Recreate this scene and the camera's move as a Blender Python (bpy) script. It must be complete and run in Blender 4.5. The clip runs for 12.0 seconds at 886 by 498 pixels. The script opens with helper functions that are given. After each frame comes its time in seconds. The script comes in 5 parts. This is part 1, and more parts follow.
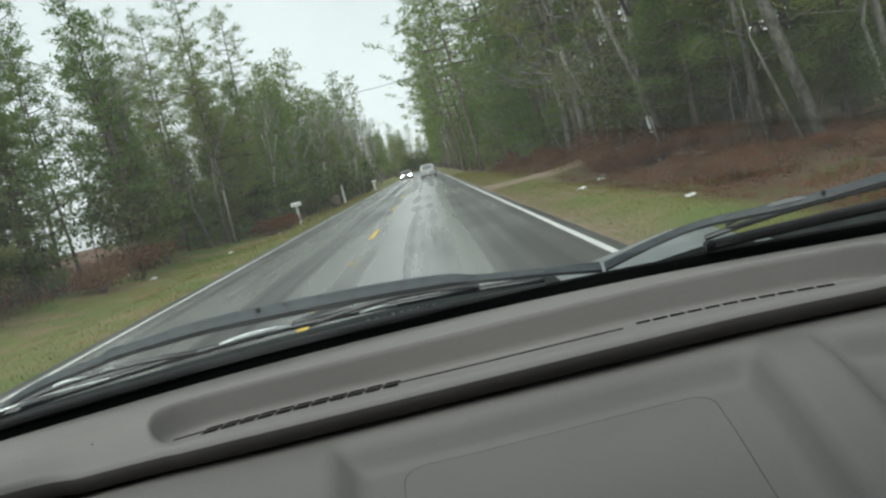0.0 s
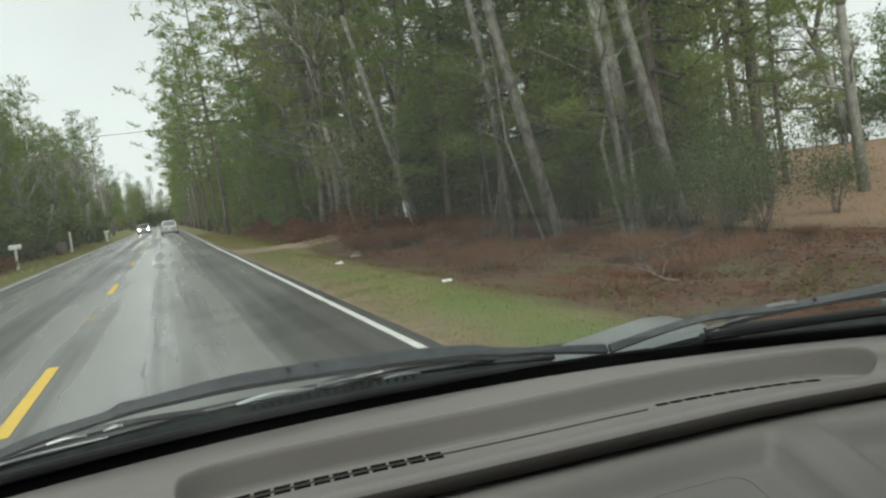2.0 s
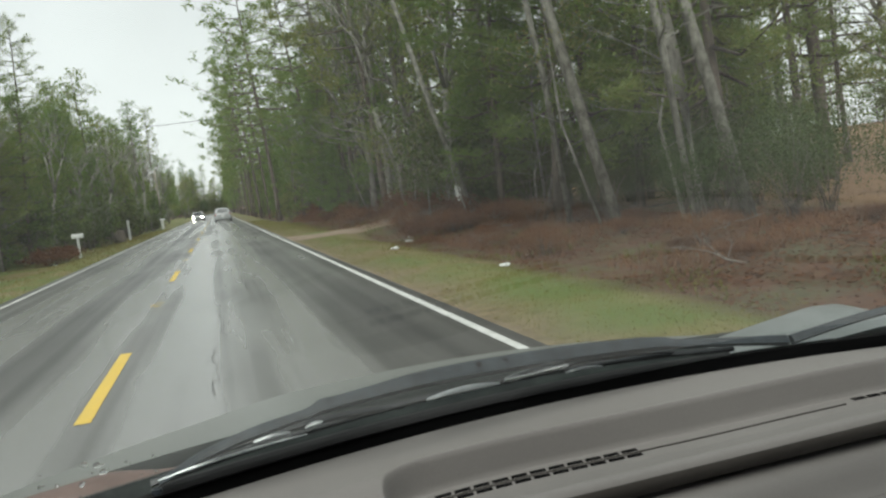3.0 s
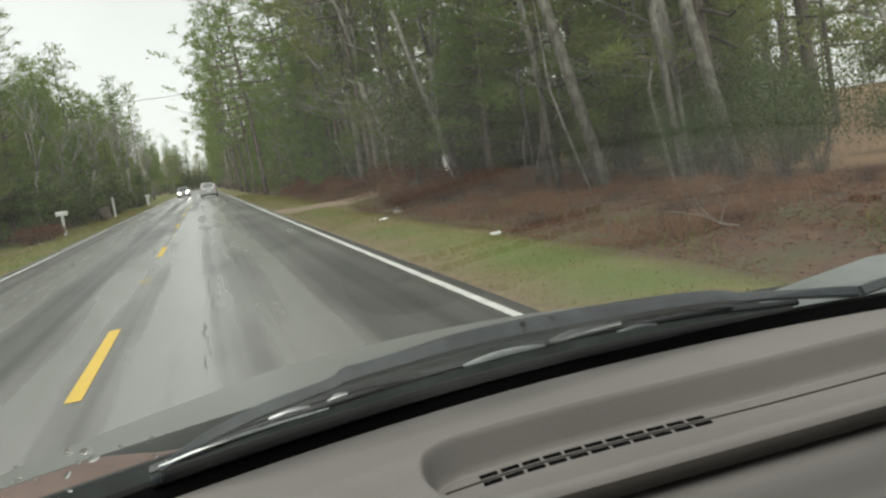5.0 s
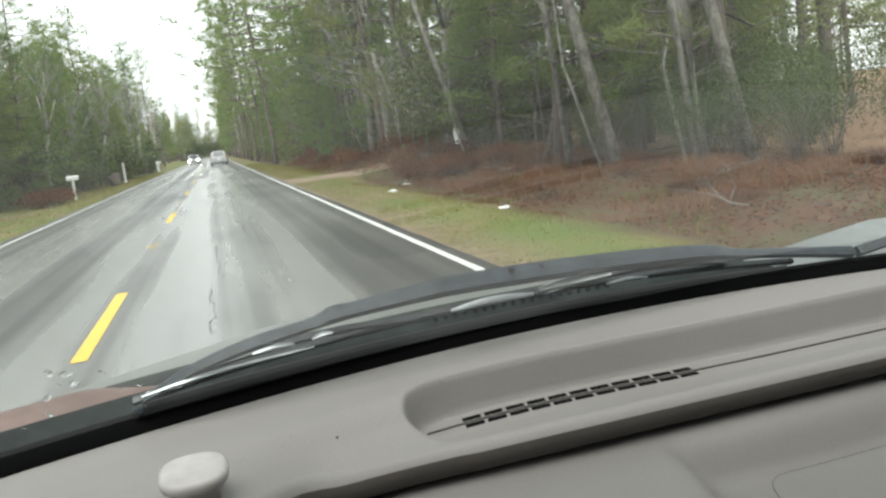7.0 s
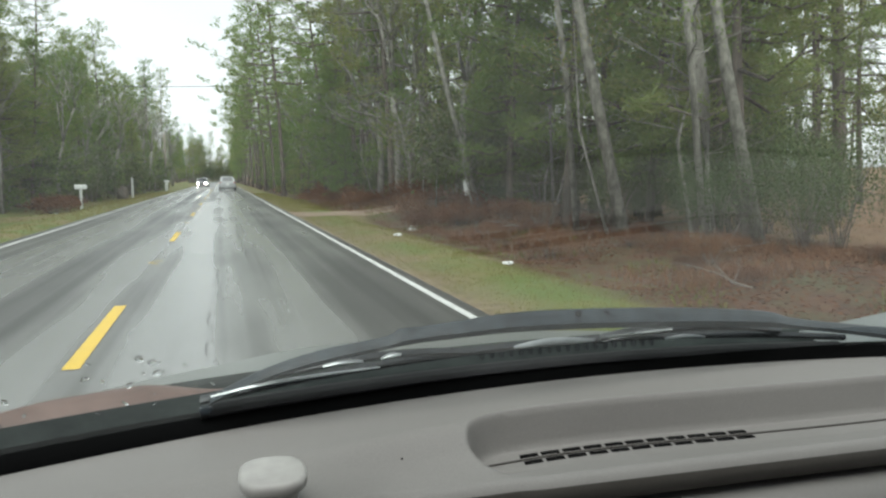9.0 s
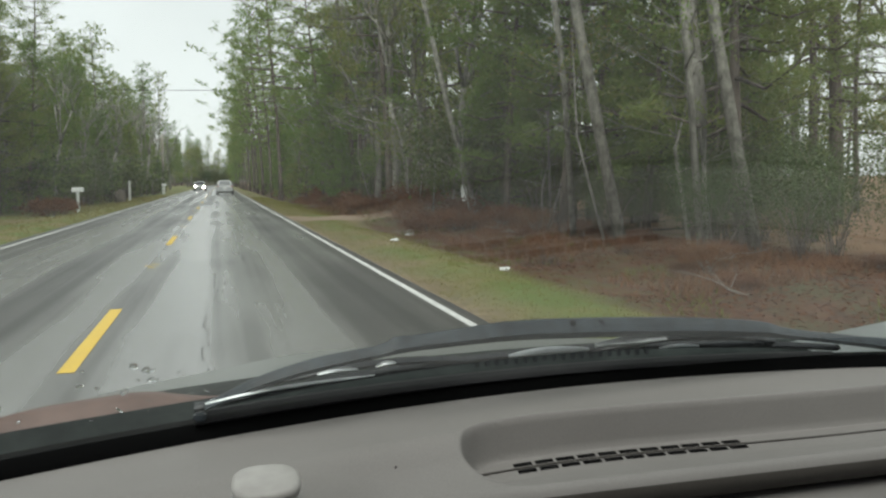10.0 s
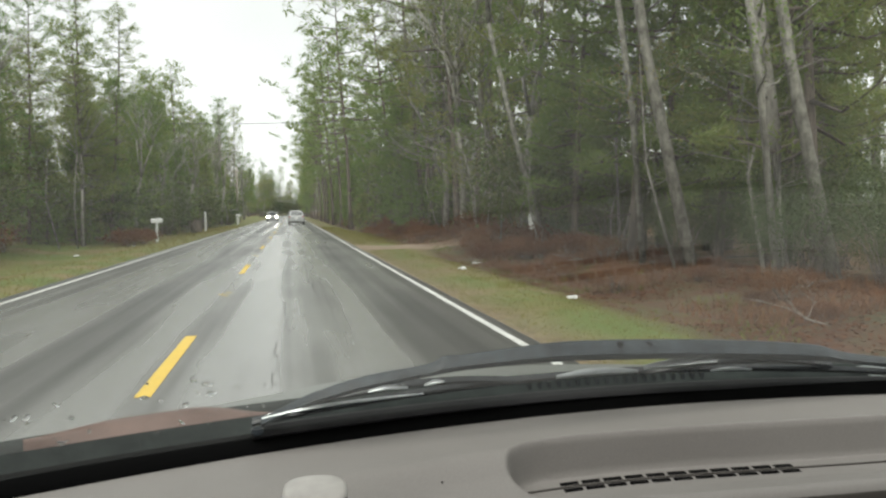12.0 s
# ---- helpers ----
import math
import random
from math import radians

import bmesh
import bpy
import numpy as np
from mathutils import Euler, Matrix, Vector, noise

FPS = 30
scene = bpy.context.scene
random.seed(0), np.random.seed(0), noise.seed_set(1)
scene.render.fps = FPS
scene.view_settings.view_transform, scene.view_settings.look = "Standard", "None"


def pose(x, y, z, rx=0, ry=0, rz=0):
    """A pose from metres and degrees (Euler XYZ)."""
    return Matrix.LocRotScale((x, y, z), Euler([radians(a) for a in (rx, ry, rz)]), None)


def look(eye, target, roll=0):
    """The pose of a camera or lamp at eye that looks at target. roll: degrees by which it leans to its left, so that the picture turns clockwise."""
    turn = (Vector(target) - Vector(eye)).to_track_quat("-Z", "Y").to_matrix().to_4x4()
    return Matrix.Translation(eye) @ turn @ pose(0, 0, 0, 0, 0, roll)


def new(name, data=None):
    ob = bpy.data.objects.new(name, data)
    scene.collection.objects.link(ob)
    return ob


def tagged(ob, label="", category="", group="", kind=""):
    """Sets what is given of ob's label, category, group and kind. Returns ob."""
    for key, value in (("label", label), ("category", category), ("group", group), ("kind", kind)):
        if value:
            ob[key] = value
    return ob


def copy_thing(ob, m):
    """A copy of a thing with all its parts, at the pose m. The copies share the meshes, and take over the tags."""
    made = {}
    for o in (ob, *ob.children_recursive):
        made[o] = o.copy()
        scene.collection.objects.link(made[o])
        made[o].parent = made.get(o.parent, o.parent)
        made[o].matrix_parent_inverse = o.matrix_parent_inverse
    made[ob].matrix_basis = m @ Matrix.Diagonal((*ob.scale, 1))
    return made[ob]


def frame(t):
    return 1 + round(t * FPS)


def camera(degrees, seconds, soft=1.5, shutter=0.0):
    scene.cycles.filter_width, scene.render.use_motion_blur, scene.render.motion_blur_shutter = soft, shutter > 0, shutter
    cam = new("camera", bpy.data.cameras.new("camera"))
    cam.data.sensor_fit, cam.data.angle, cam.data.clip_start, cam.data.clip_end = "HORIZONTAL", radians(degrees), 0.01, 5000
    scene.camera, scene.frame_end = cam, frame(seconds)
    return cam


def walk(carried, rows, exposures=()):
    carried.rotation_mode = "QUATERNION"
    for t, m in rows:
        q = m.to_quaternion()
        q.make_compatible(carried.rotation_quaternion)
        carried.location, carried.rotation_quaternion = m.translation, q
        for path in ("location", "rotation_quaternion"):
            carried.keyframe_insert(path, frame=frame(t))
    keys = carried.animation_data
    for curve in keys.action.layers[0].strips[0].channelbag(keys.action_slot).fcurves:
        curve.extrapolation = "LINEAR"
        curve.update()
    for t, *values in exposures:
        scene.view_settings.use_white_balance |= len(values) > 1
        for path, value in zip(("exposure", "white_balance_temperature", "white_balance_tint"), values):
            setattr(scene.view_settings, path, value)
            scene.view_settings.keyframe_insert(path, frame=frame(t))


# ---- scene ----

# ------------------------------------------------------------------ camera
cam = camera(56.8, 12.0, soft=2.4, shutter=0.0)
PATH = [
    (0.0, 0.550, -0.230, 1.321, 83.93, 13.74, -1.21),
    (0.5, 0.350, -0.210, 1.359, 84.60, 12.33, -7.11),
    (1.0, 0.342, -0.159, 1.352, 84.75, 8.20, -17.54),
    (1.5, 0.269, -0.167, 1.369, 85.37, 7.33, -18.36),
    (2.0, 0.211, -0.167, 1.378, 85.91, 6.49, -18.89),
    (2.5, 0.123, -0.147, 1.404, 85.25, 6.60, -19.52),
    (3.0, 0.076, -0.092, 1.401, 85.19, 7.41, -15.55),
    (5.0, 0.059, 0.030, 1.373, 83.03, 8.45, -16.52),
    (5.5, 0.018, 0.051, 1.360, 82.66, 4.86, -14.79),
    (6.0, 0.042, 0.036, 1.346, 82.84, 3.64, -14.91),
    (6.5, 0.066, 0.024, 1.340, 82.62, 5.51, -15.75),
    (7.0, 0.072, 0.026, 1.343, 81.35, 7.06, -15.72),
    (9.0, 0.003, 0.035, 1.333, 84.85, 0.76, -15.08),
    (9.5, 0.006, 0.028, 1.332, 85.16, 0.58, -15.14),
    (10.0, 0.004, 0.033, 1.336, 85.22, 0.36, -15.25),
    (10.5, -0.007, 0.027, 1.334, 86.05, -0.35, -15.40),
    (11.0, -0.021, 0.024, 1.334, 86.96, -1.82, -10.90),
    (11.5, 0.014, 0.006, 1.336, 87.04, -0.22, -10.63),
    (12.0, 0.016, 0.006, 1.332, 87.27, 0.82, -10.52),
]
EXPOSURES = [(0, 1.61, 6250, 7), (0.5, 1.70, 6300, 7), (1, 1.64, 6350, 7), (1.5, 1.68, 6430, 7), (2, 1.56, 6500, 7), (3.2, 1.64, 6500, 10), (5.05, 1.68, 6750, 11), (5.4, 2.32, 6650, 11), (7.2, 2.31, 6450, 11),
             (8.8, 1.92, 6300, 9), (9.1, 1.90, 6300, 9), (9.5, 1.66, 6400, 9), (10.5, 1.60, 6500, 10), (10.9, 1.99, 6550, 10), (11.5, 2.06, 6600, 11), (12, 1.86, 6700, 12)]
walk(cam, [(r[0], pose(*r[1:])) for r in PATH], EXPOSURES)

# ------------------------------------------------------------------ light
world = bpy.data.worlds.new("overcast_sky")
scene.world = world
world.use_nodes = True
wn, wl = world.node_tree.nodes, world.node_tree.links
wn.clear()
w_out = wn.new("ShaderNodeOutputWorld")
w_bg = wn.new("ShaderNodeBackground")
w_sky = wn.new("ShaderNodeTexSky")
w_sky.sky_type = "NISHITA"
w_sky.sun_disc = False
w_sky.sun_elevation = radians(48)
w_sky.sun_rotation = radians(197)
w_sky.air_density = 1.0
w_sky.dust_density = 1.0
w_even = wn.new("ShaderNodeGamma")
w_even.inputs["Gamma"].default_value = 0.45
w_hsv = wn.new("ShaderNodeHueSaturation")
w_hsv.inputs["Saturation"].default_value = 0.10
w_cloud = wn.new("ShaderNodeTexNoise")
w_cloud.inputs["Scale"].default_value = 2.2
w_cloud.inputs["Detail"].default_value = 4.0
w_ramp = wn.new("ShaderNodeMapRange")
w_ramp.inputs["From Min"].default_value = 0.3
w_ramp.inputs["From Max"].default_value = 0.7
w_ramp.inputs["To Min"].default_value = 0.97
w_ramp.inputs["To Max"].default_value = 1.2
w_mul = wn.new("ShaderNodeVectorMath")
w_mul.operation = "SCALE"
w_coord = wn.new("ShaderNodeTexCoord")
wl.new(w_coord.outputs["Generated"], w_cloud.inputs["Vector"])
wl.new(w_sky.outputs["Color"], w_hsv.inputs["Color"])
wl.new(w_cloud.outputs["Fac"], w_ramp.inputs["Value"])
wl.new(w_hsv.outputs["Color"], w_even.inputs["Color"])
wl.new(w_even.outputs["Color"], w_mul.inputs[0])
wl.new(w_ramp.outputs["Result"], w_mul.inputs["Scale"])
wl.new(w_mul.outputs["Vector"], w_bg.inputs["Color"])
w_bg.inputs["Strength"].default_value = 0.15
wl.new(w_bg.outputs["Background"], w_out.inputs["Surface"])

sun = new("sun", bpy.data.lights.new("sun", "SUN"))
sun.data.energy = 1.15
sun.data.angle = radians(60)
sun.data.color = (1.0, 0.97, 0.93)
sun.matrix_world = look((0, 0, 50), (8, 26, 10))


# ------------------------------------------------------------------ materials
def mat_base(name):
    m = bpy.data.materials.new(name)
    m.use_nodes = True
    nt = m.node_tree
    return m, nt.nodes, nt.links, nt.nodes["Principled BSDF"]


def ramp(nodes, stops):
    r = nodes.new("ShaderNodeValToRGB")
    while len(r.color_ramp.elements) < len(stops):
        r.color_ramp.elements.new(0.5)
    for e, (p, c) in zip(r.color_ramp.elements, stops):
        e.position, e.color = p, (*c, 1)
    return r


def noise_node(nodes, links, scale, detail=4.0, rough=0.6, coord="Object", stretch=None):
    tc = nodes.new("ShaderNodeTexCoord")
    n = nodes.new("ShaderNodeTexNoise")
    n.inputs["Scale"].default_value = scale
    n.inputs["Detail"].default_value = detail
    n.inputs["Roughness"].default_value = rough
    if stretch:
        mp = nodes.new("ShaderNodeMapping")
        mp.inputs["Scale"].default_value = stretch
        links.new(tc.outputs[coord], mp.inputs["Vector"])
        links.new(mp.outputs["Vector"], n.inputs["Vector"])
    else:
        links.new(tc.outputs[coord], n.inputs["Vector"])
    return n


def surface(name, c1, c2, scale=8.0, rough=(0.5, 0.7), bump=0.2, fine=80.0, metallic=0.0, stretch=None, dist=0.01, spec=0.5, coat=0.0):
    """Two tones on a broad noise, a fine grain in the relief and the gloss."""
    m, nodes, links, bsdf = mat_base(name)
    a = noise_node(nodes, links, scale, 5.0, 0.6, stretch=stretch)
    b = noise_node(nodes, links, fine, 3.0, 0.6, stretch=stretch)
    r = ramp(nodes, [(0.3, c1), (0.7, c2)])
    links.new(a.outputs["Fac"], r.inputs["Fac"])
    mix = nodes.new("ShaderNodeMix")
    mix.data_type, mix.blend_type = "RGBA", "OVERLAY"
    mix.inputs["Factor"].default_value = 0.25
    links.new(r.outputs["Color"], mix.inputs[6])
    links.new(b.outputs["Fac"], mix.inputs[7])
    links.new(mix.outputs[2], bsdf.inputs["Base Color"])
    mr = nodes.new("ShaderNodeMapRange")
    mr.inputs["To Min"].default_value, mr.inputs["To Max"].default_value = rough
    links.new(a.outputs["Fac"], mr.inputs["Value"])
    links.new(mr.outputs["Result"], bsdf.inputs["Roughness"])
    bsdf.inputs["Metallic"].default_value = metallic
    bsdf.inputs["Specular IOR Level"].default_value = spec
    bsdf.inputs["Coat Weight"].default_value = coat
    if bump:
        bp = nodes.new("ShaderNodeBump")
        bp.inputs["Strength"].default_value = bump
        bp.inputs["Distance"].default_value = dist
        links.new(b.outputs["Fac"], bp.inputs["Height"])
        links.new(bp.outputs["Normal"], bsdf.inputs["Normal"])
    return m


def foliage(name, colours, translucent=0.25, rough=0.55):
    m, nodes, links, bsdf = mat_base(name)
    geo = nodes.new("ShaderNodeNewGeometry")
    info = nodes.new("ShaderNodeObjectInfo")
    add = nodes.new("ShaderNodeMath")
    add.operation = "MULTIPLY_ADD"
    add.inputs[1].default_value = 0.35
    sc = nodes.new("ShaderNodeMath")
    sc.operation = "MULTIPLY"
    sc.inputs[1].default_value = 0.65
    links.new(info.outputs["Random"], sc.inputs[0])
    links.new(geo.outputs["Random Per Island"], add.inputs[0])
    links.new(sc.outputs[0], add.inputs[2])
    n = len(colours)
    r = ramp(nodes, [(i / max(1, n - 1), c) for i, c in enumerate(colours)])
    links.new(add.outputs[0], r.inputs["Fac"])
    links.new(r.outputs["Color"], bsdf.inputs["Base Color"])
    bsdf.inputs["Roughness"].default_value = rough
    bsdf.inputs["Specular IOR Level"].default_value = 0.3
    tr = nodes.new("ShaderNodeBsdfTranslucent")
    links.new(r.outputs["Color"], tr.inputs["Color"])
    mx = nodes.new("ShaderNodeMixShader")
    mx.inputs["Fac"].default_value = translucent
    links.new(bsdf.outputs["BSDF"], mx.inputs[1])
    links.new(tr.outputs["BSDF"], mx.inputs[2])
    links.new(mx.outputs["Shader"], nodes["Material Output"].inputs["Surface"])
    return m


def plain(name, colour, rough=0.5, metallic=0.0, coat=0.0):
    m, nodes, links, bsdf = mat_base(name)
    bsdf.inputs["Base Color"].default_value = (*colour, 1)
    bsdf.inputs["Roughness"].default_value = rough
    bsdf.inputs["Metallic"].default_value = metallic
    bsdf.inputs["Coat Weight"].default_value = coat
    return m


def glow(name, colour, strength):
    m, nodes, links, bsdf = mat_base(name)
    bsdf.inputs["Base Color"].default_value = (*colour, 1)
    bsdf.inputs["Emission Color"].default_value = (*colour, 1)
    bsdf.inputs["Emission Strength"].default_value = strength
    return m


def pane_glass(name, tint, ior=1.52, film=0.0):
    """Clear pane: tinted see-through, mirror gloss by Fresnel, and a thin uneven film of water and dirt that scatters
    and stands in for haze.
    """
    m, nodes, links, bsdf = mat_base(name)
    nodes.remove(bsdf)
    tr = nodes.new("ShaderNodeBsdfTransparent")
    tr.inputs["Color"].default_value = (*tint, 1)
    gl = nodes.new("ShaderNodeBsdfGlossy")
    gl.inputs["Roughness"].default_value = 0.0
    fr = nodes.new("ShaderNodeFresnel")
    fr.inputs["IOR"].default_value = ior
    clear = tr.outputs["BSDF"]
    if film:
        haze = nodes.new("ShaderNodeBsdfTranslucent")
        haze.inputs["Color"].default_value = (0.80, 0.85, 0.80, 1)
        smear = noise_node(nodes, links, 5.0, 4.0, 0.6, stretch=(1, 0.5, 0.5))
        mr = nodes.new("ShaderNodeMapRange")
        mr.inputs["From Min"].default_value, mr.inputs["From Max"].default_value = 0.3, 0.7
        mr.inputs["To Min"].default_value, mr.inputs["To Max"].default_value = film * 0.7, film * 1.3
        links.new(smear.outputs["Fac"], mr.inputs["Value"])
        mf = nodes.new("ShaderNodeMixShader")
        links.new(mr.outputs["Result"], mf.inputs["Fac"])
        links.new(clear, mf.inputs[1])
        links.new(haze.outputs["BSDF"], mf.inputs[2])
        clear = mf.outputs["Shader"]
    mx = nodes.new("ShaderNodeMixShader")
    links.new(fr.outputs["Fac"], mx.inputs["Fac"])
    links.new(clear, mx.inputs[1])
    links.new(gl.outputs["BSDF"], mx.inputs[2])
    links.new(mx.outputs["Shader"], nodes["Material Output"].inputs["Surface"])
    return m


M_DASH = surface("dash_vinyl", (0.170, 0.165, 0.154), (0.191, 0.186, 0.174), 5.0, (0.55, 0.68), 0.25, 900.0, dist=0.0006)
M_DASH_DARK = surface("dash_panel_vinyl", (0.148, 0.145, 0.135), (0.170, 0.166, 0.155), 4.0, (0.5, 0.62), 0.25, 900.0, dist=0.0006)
# darker vinyl that paints the shade on the roll's underside
M_ROLL_SHADE = surface("dark_roll_shade", (0.052, 0.048, 0.041), (0.068, 0.063, 0.055), 6.0, (0.55, 0.7), 0.2, 600.0, dist=0.0006)
M_SENSOR = surface("sensor_plastic", (0.315, 0.312, 0.292), (0.335, 0.330, 0.31), 8.0, (0.4, 0.5), 0.0, 60.0, dist=0.0003)
M_BLACK = surface("black_rubber", (0.010, 0.010, 0.011), (0.018, 0.018, 0.019), 12.0, (0.5, 0.8), 0.2, 200.0, dist=0.001)
M_FRIT = plain("black_seal_rubber", (0.003, 0.0032, 0.0032), 1.0)
M_FRIT.node_tree.nodes["Principled BSDF"].inputs["Specular IOR Level"].default_value = 0.02
M_SLOT = plain("vent_dark", (0.004, 0.004, 0.004), 0.9)
M_SLOT.node_tree.nodes["Principled BSDF"].inputs["Specular IOR Level"].default_value = 0.05
M_WIPER = surface("wet_wiper_metal", (0.006, 0.009, 0.012), (0.036, 0.046, 0.054), 55.0, (0.14, 0.6), 0.6, 260.0, dist=0.0015, spec=0.3)
M_BLADE = surface("wet_blade_frame", (0.012, 0.014, 0.016), (0.028, 0.031, 0.034), 60.0, (0.10, 0.30), 0.2, 250.0, dist=0.001)
# pale metal for the imitated glints beside the wiper arm
M_GLINT = surface("wiper_gap_glint", (0.40, 0.42, 0.43), (0.62, 0.64, 0.645), 40.0, (0.3, 0.5), 0.1, 200.0, metallic=0.8, dist=0.001)
M_ROOT = surface("pale_wet_cover", (0.13, 0.145, 0.145), (0.20, 0.215, 0.215), 14.0, (0.25, 0.45), 0.15, 150.0, dist=0.001)
M_COWL = surface("cowl_plastic", (0.010, 0.013, 0.013), (0.028, 0.034, 0.032), 25.0, (0.7, 0.9), 0.3, 200.0, dist=0.002, spec=0.1)
M_RUST = surface("rusty_brown_cowl_end", (0.085, 0.046, 0.036), (0.150, 0.092, 0.076), 14.0, (0.4, 0.7), 0.3, 150.0, dist=0.001)
M_PAINT = surface("hood_paint", (0.13, 0.137, 0.13), (0.17, 0.178, 0.168), 4.0, (0.34, 0.5), 0.15, 160.0, dist=0.001)
M_GLASS = pane_glass("windscreen_glass", (0.865, 0.932, 0.90), 1.70, film=0.025)
M_LINING = surface("grey_lining", (0.12, 0.115, 0.11), (0.16, 0.15, 0.145), 10.0, (0.8, 0.95), 0.2, 300.0, dist=0.001)
M_UNDER_SHADE = plain("under_dash_shade", (0.09, 0.082, 0.075), 0.8)
M_SEAM = plain("seam_shadow_gap", (0.055, 0.051, 0.046), 0.8)
M_DROP = plain("water_drop", (0.8, 0.82, 0.82), 0.03)
M_DROP.node_tree.nodes["Principled BSDF"].inputs["Transmission Weight"].default_value = 1.0
M_DROP.node_tree.nodes["Principled BSDF"].inputs["IOR"].default_value = 1.33

M_BARK_PINE = surface("pine_bark", (0.038, 0.031, 0.026), (0.150, 0.122, 0.100), 6.0, (0.8, 0.95), 1.0, 9.0, stretch=(1, 1, 0.25), dist=0.03)
M_BARK_GREY = surface("grey_bark", (0.055, 0.052, 0.042), (0.27, 0.262, 0.225), 6.5, (0.8, 0.95), 0.9, 22.0, stretch=(1, 1, 0.6), dist=0.02)
M_BARK_PALE = surface("pale_bark", (0.10, 0.094, 0.080), (0.31, 0.298, 0.262), 7.0, (0.8, 0.95), 0.6, 24.0, stretch=(1, 1, 0.5), dist=0.015)
M_TWIG = surface("bare_twigs", (0.12, 0.10, 0.085), (0.20, 0.175, 0.15), 3.0, (0.8, 0.95), 0.0, 20.0)
M_NEEDLE = foliage("pine_needles", [(0.086, 0.160, 0.044), (0.135, 0.212, 0.056), (0.190, 0.240, 0.070), (0.250, 0.240, 0.090)], 0.64)
M_LEAF = foliage("evergreen_leaves", [(0.088, 0.158, 0.038), (0.138, 0.200, 0.048), (0.195, 0.215, 0.064), (0.265, 0.195, 0.085)], 0.62)
M_BUSH = foliage("undergrowth_leaves", [(0.036, 0.066, 0.016), (0.054, 0.088, 0.022), (0.078, 0.098, 0.028), (0.110, 0.095, 0.036)], 0.3)
M_DEADLEAF = foliage("dead_leaves", [(0.056, 0.023, 0.010), (0.094, 0.036, 0.014), (0.140, 0.056, 0.021), (0.150, 0.088, 0.042)], 0.25, 0.75)
M_GRASS = foliage("verge_grass", [(0.076, 0.100, 0.008), (0.112, 0.132, 0.012), (0.150, 0.138, 0.026), (0.19, 0.145, 0.048)], 0.2, 0.6)
M_DRYGRASS = foliage("dry_grass", [(0.100, 0.040, 0.017), (0.140, 0.062, 0.026), (0.17, 0.092, 0.043), (0.10, 0.085, 0.035)], 0.15, 0.7)


def road_material():
    """Worn wet asphalt: water film in long streaks along the road, cracks and patches across it."""
    m, nodes, links, bsdf = mat_base("wet_asphalt")
    streak = noise_node(nodes, links, 1.0, 3.0, 0.5, stretch=(1.8, 0.022, 1))
    blotch = noise_node(nodes, links, 0.7, 3.0, 0.5, stretch=(1.0, 0.22, 1))
    grain = noise_node(nodes, links, 90.0, 3.0, 0.7)
    add = nodes.new("ShaderNodeMath")
    add.operation = "MULTIPLY_ADD"
    add.inputs[1].default_value = 0.95
    links.new(streak.outputs["Fac"], add.inputs[0])
    half = nodes.new("ShaderNodeMath")
    half.operation = "MULTIPLY"
    half.inputs[1].default_value = 0.45
    links.new(blotch.outputs["Fac"], half.inputs[0])
    links.new(half.outputs[0], add.inputs[2])
    tc = nodes.new("ShaderNodeTexCoord")
    sep = nodes.new("ShaderNodeSeparateXYZ")
    links.new(tc.outputs["Object"], sep.inputs["Vector"])
    across = nodes.new("ShaderNodeMapRange")
    across.inputs["From Min"].default_value, across.inputs["From Max"].default_value = -4.85, 2.65
    links.new(sep.outputs["X"], across.inputs["Value"])
    worn = ramp(nodes, [(p, (g, g, g)) for p, g in [(0.0, 0.25), (0.08, 0.32), (0.16, 0.72), (0.29, 0.78), (0.345, 0.25), (0.39, 0.35), (0.44, 0.78), (0.50, 0.5), (0.56, 0.85),
                                                    (0.68, 0.90), (0.76, 0.84), (0.81, 0.60), (0.90, 0.28), (1.0, 0.42)]])
    links.new(across.outputs["Result"], worn.inputs["Fac"])
    wet = nodes.new("ShaderNodeMath")
    wet.operation = "MULTIPLY_ADD"
    wet.inputs[1].default_value = 0.34
    shift = nodes.new("ShaderNodeMath")
    shift.operation = "SUBTRACT"
    shift.inputs[1].default_value = 0.36
    links.new(add.outputs[0], shift.inputs[0])
    links.new(worn.outputs["Color"], wet.inputs[0])
    links.new(shift.outputs[0], wet.inputs[2])
    add = wet
    col = ramp(nodes, [(0.36, (0.032, 0.032, 0.031)), (0.5, (0.075, 0.074, 0.071)), (0.64, (0.185, 0.185, 0.180))])
    links.new(add.outputs[0], col.inputs["Fac"])
    mix = nodes.new("ShaderNodeMix")
    mix.data_type, mix.blend_type = "RGBA", "OVERLAY"
    mix.inputs["Factor"].default_value = 0.5
    links.new(col.outputs["Color"], mix.inputs[6])
    links.new(grain.outputs["Fac"], mix.inputs[7])
    links.new(mix.outputs[2], bsdf.inputs["Base Color"])
    mr = nodes.new("ShaderNodeMapRange")
    mr.inputs["From Min"].default_value, mr.inputs["From Max"].default_value = 0.32, 0.68
    mr.inputs["To Min"].default_value, mr.inputs["To Max"].default_value = 0.46, 0.22
    links.new(add.outputs[0], mr.inputs["Value"])
    links.new(mr.outputs["Result"], bsdf.inputs["Roughness"])
    bsdf.inputs["Specular IOR Level"].default_value = 0.5
    bp = nodes.new("ShaderNodeBump")
    bp.inputs["Strength"].default_value = 0.35
    bp.inputs["Distance"].default_value = 0.004
    links.new(grain.outputs["Fac"], bp.inputs["Height"])
    links.new(bp.outputs["Normal"], bsdf.inputs["Normal"])
    return m


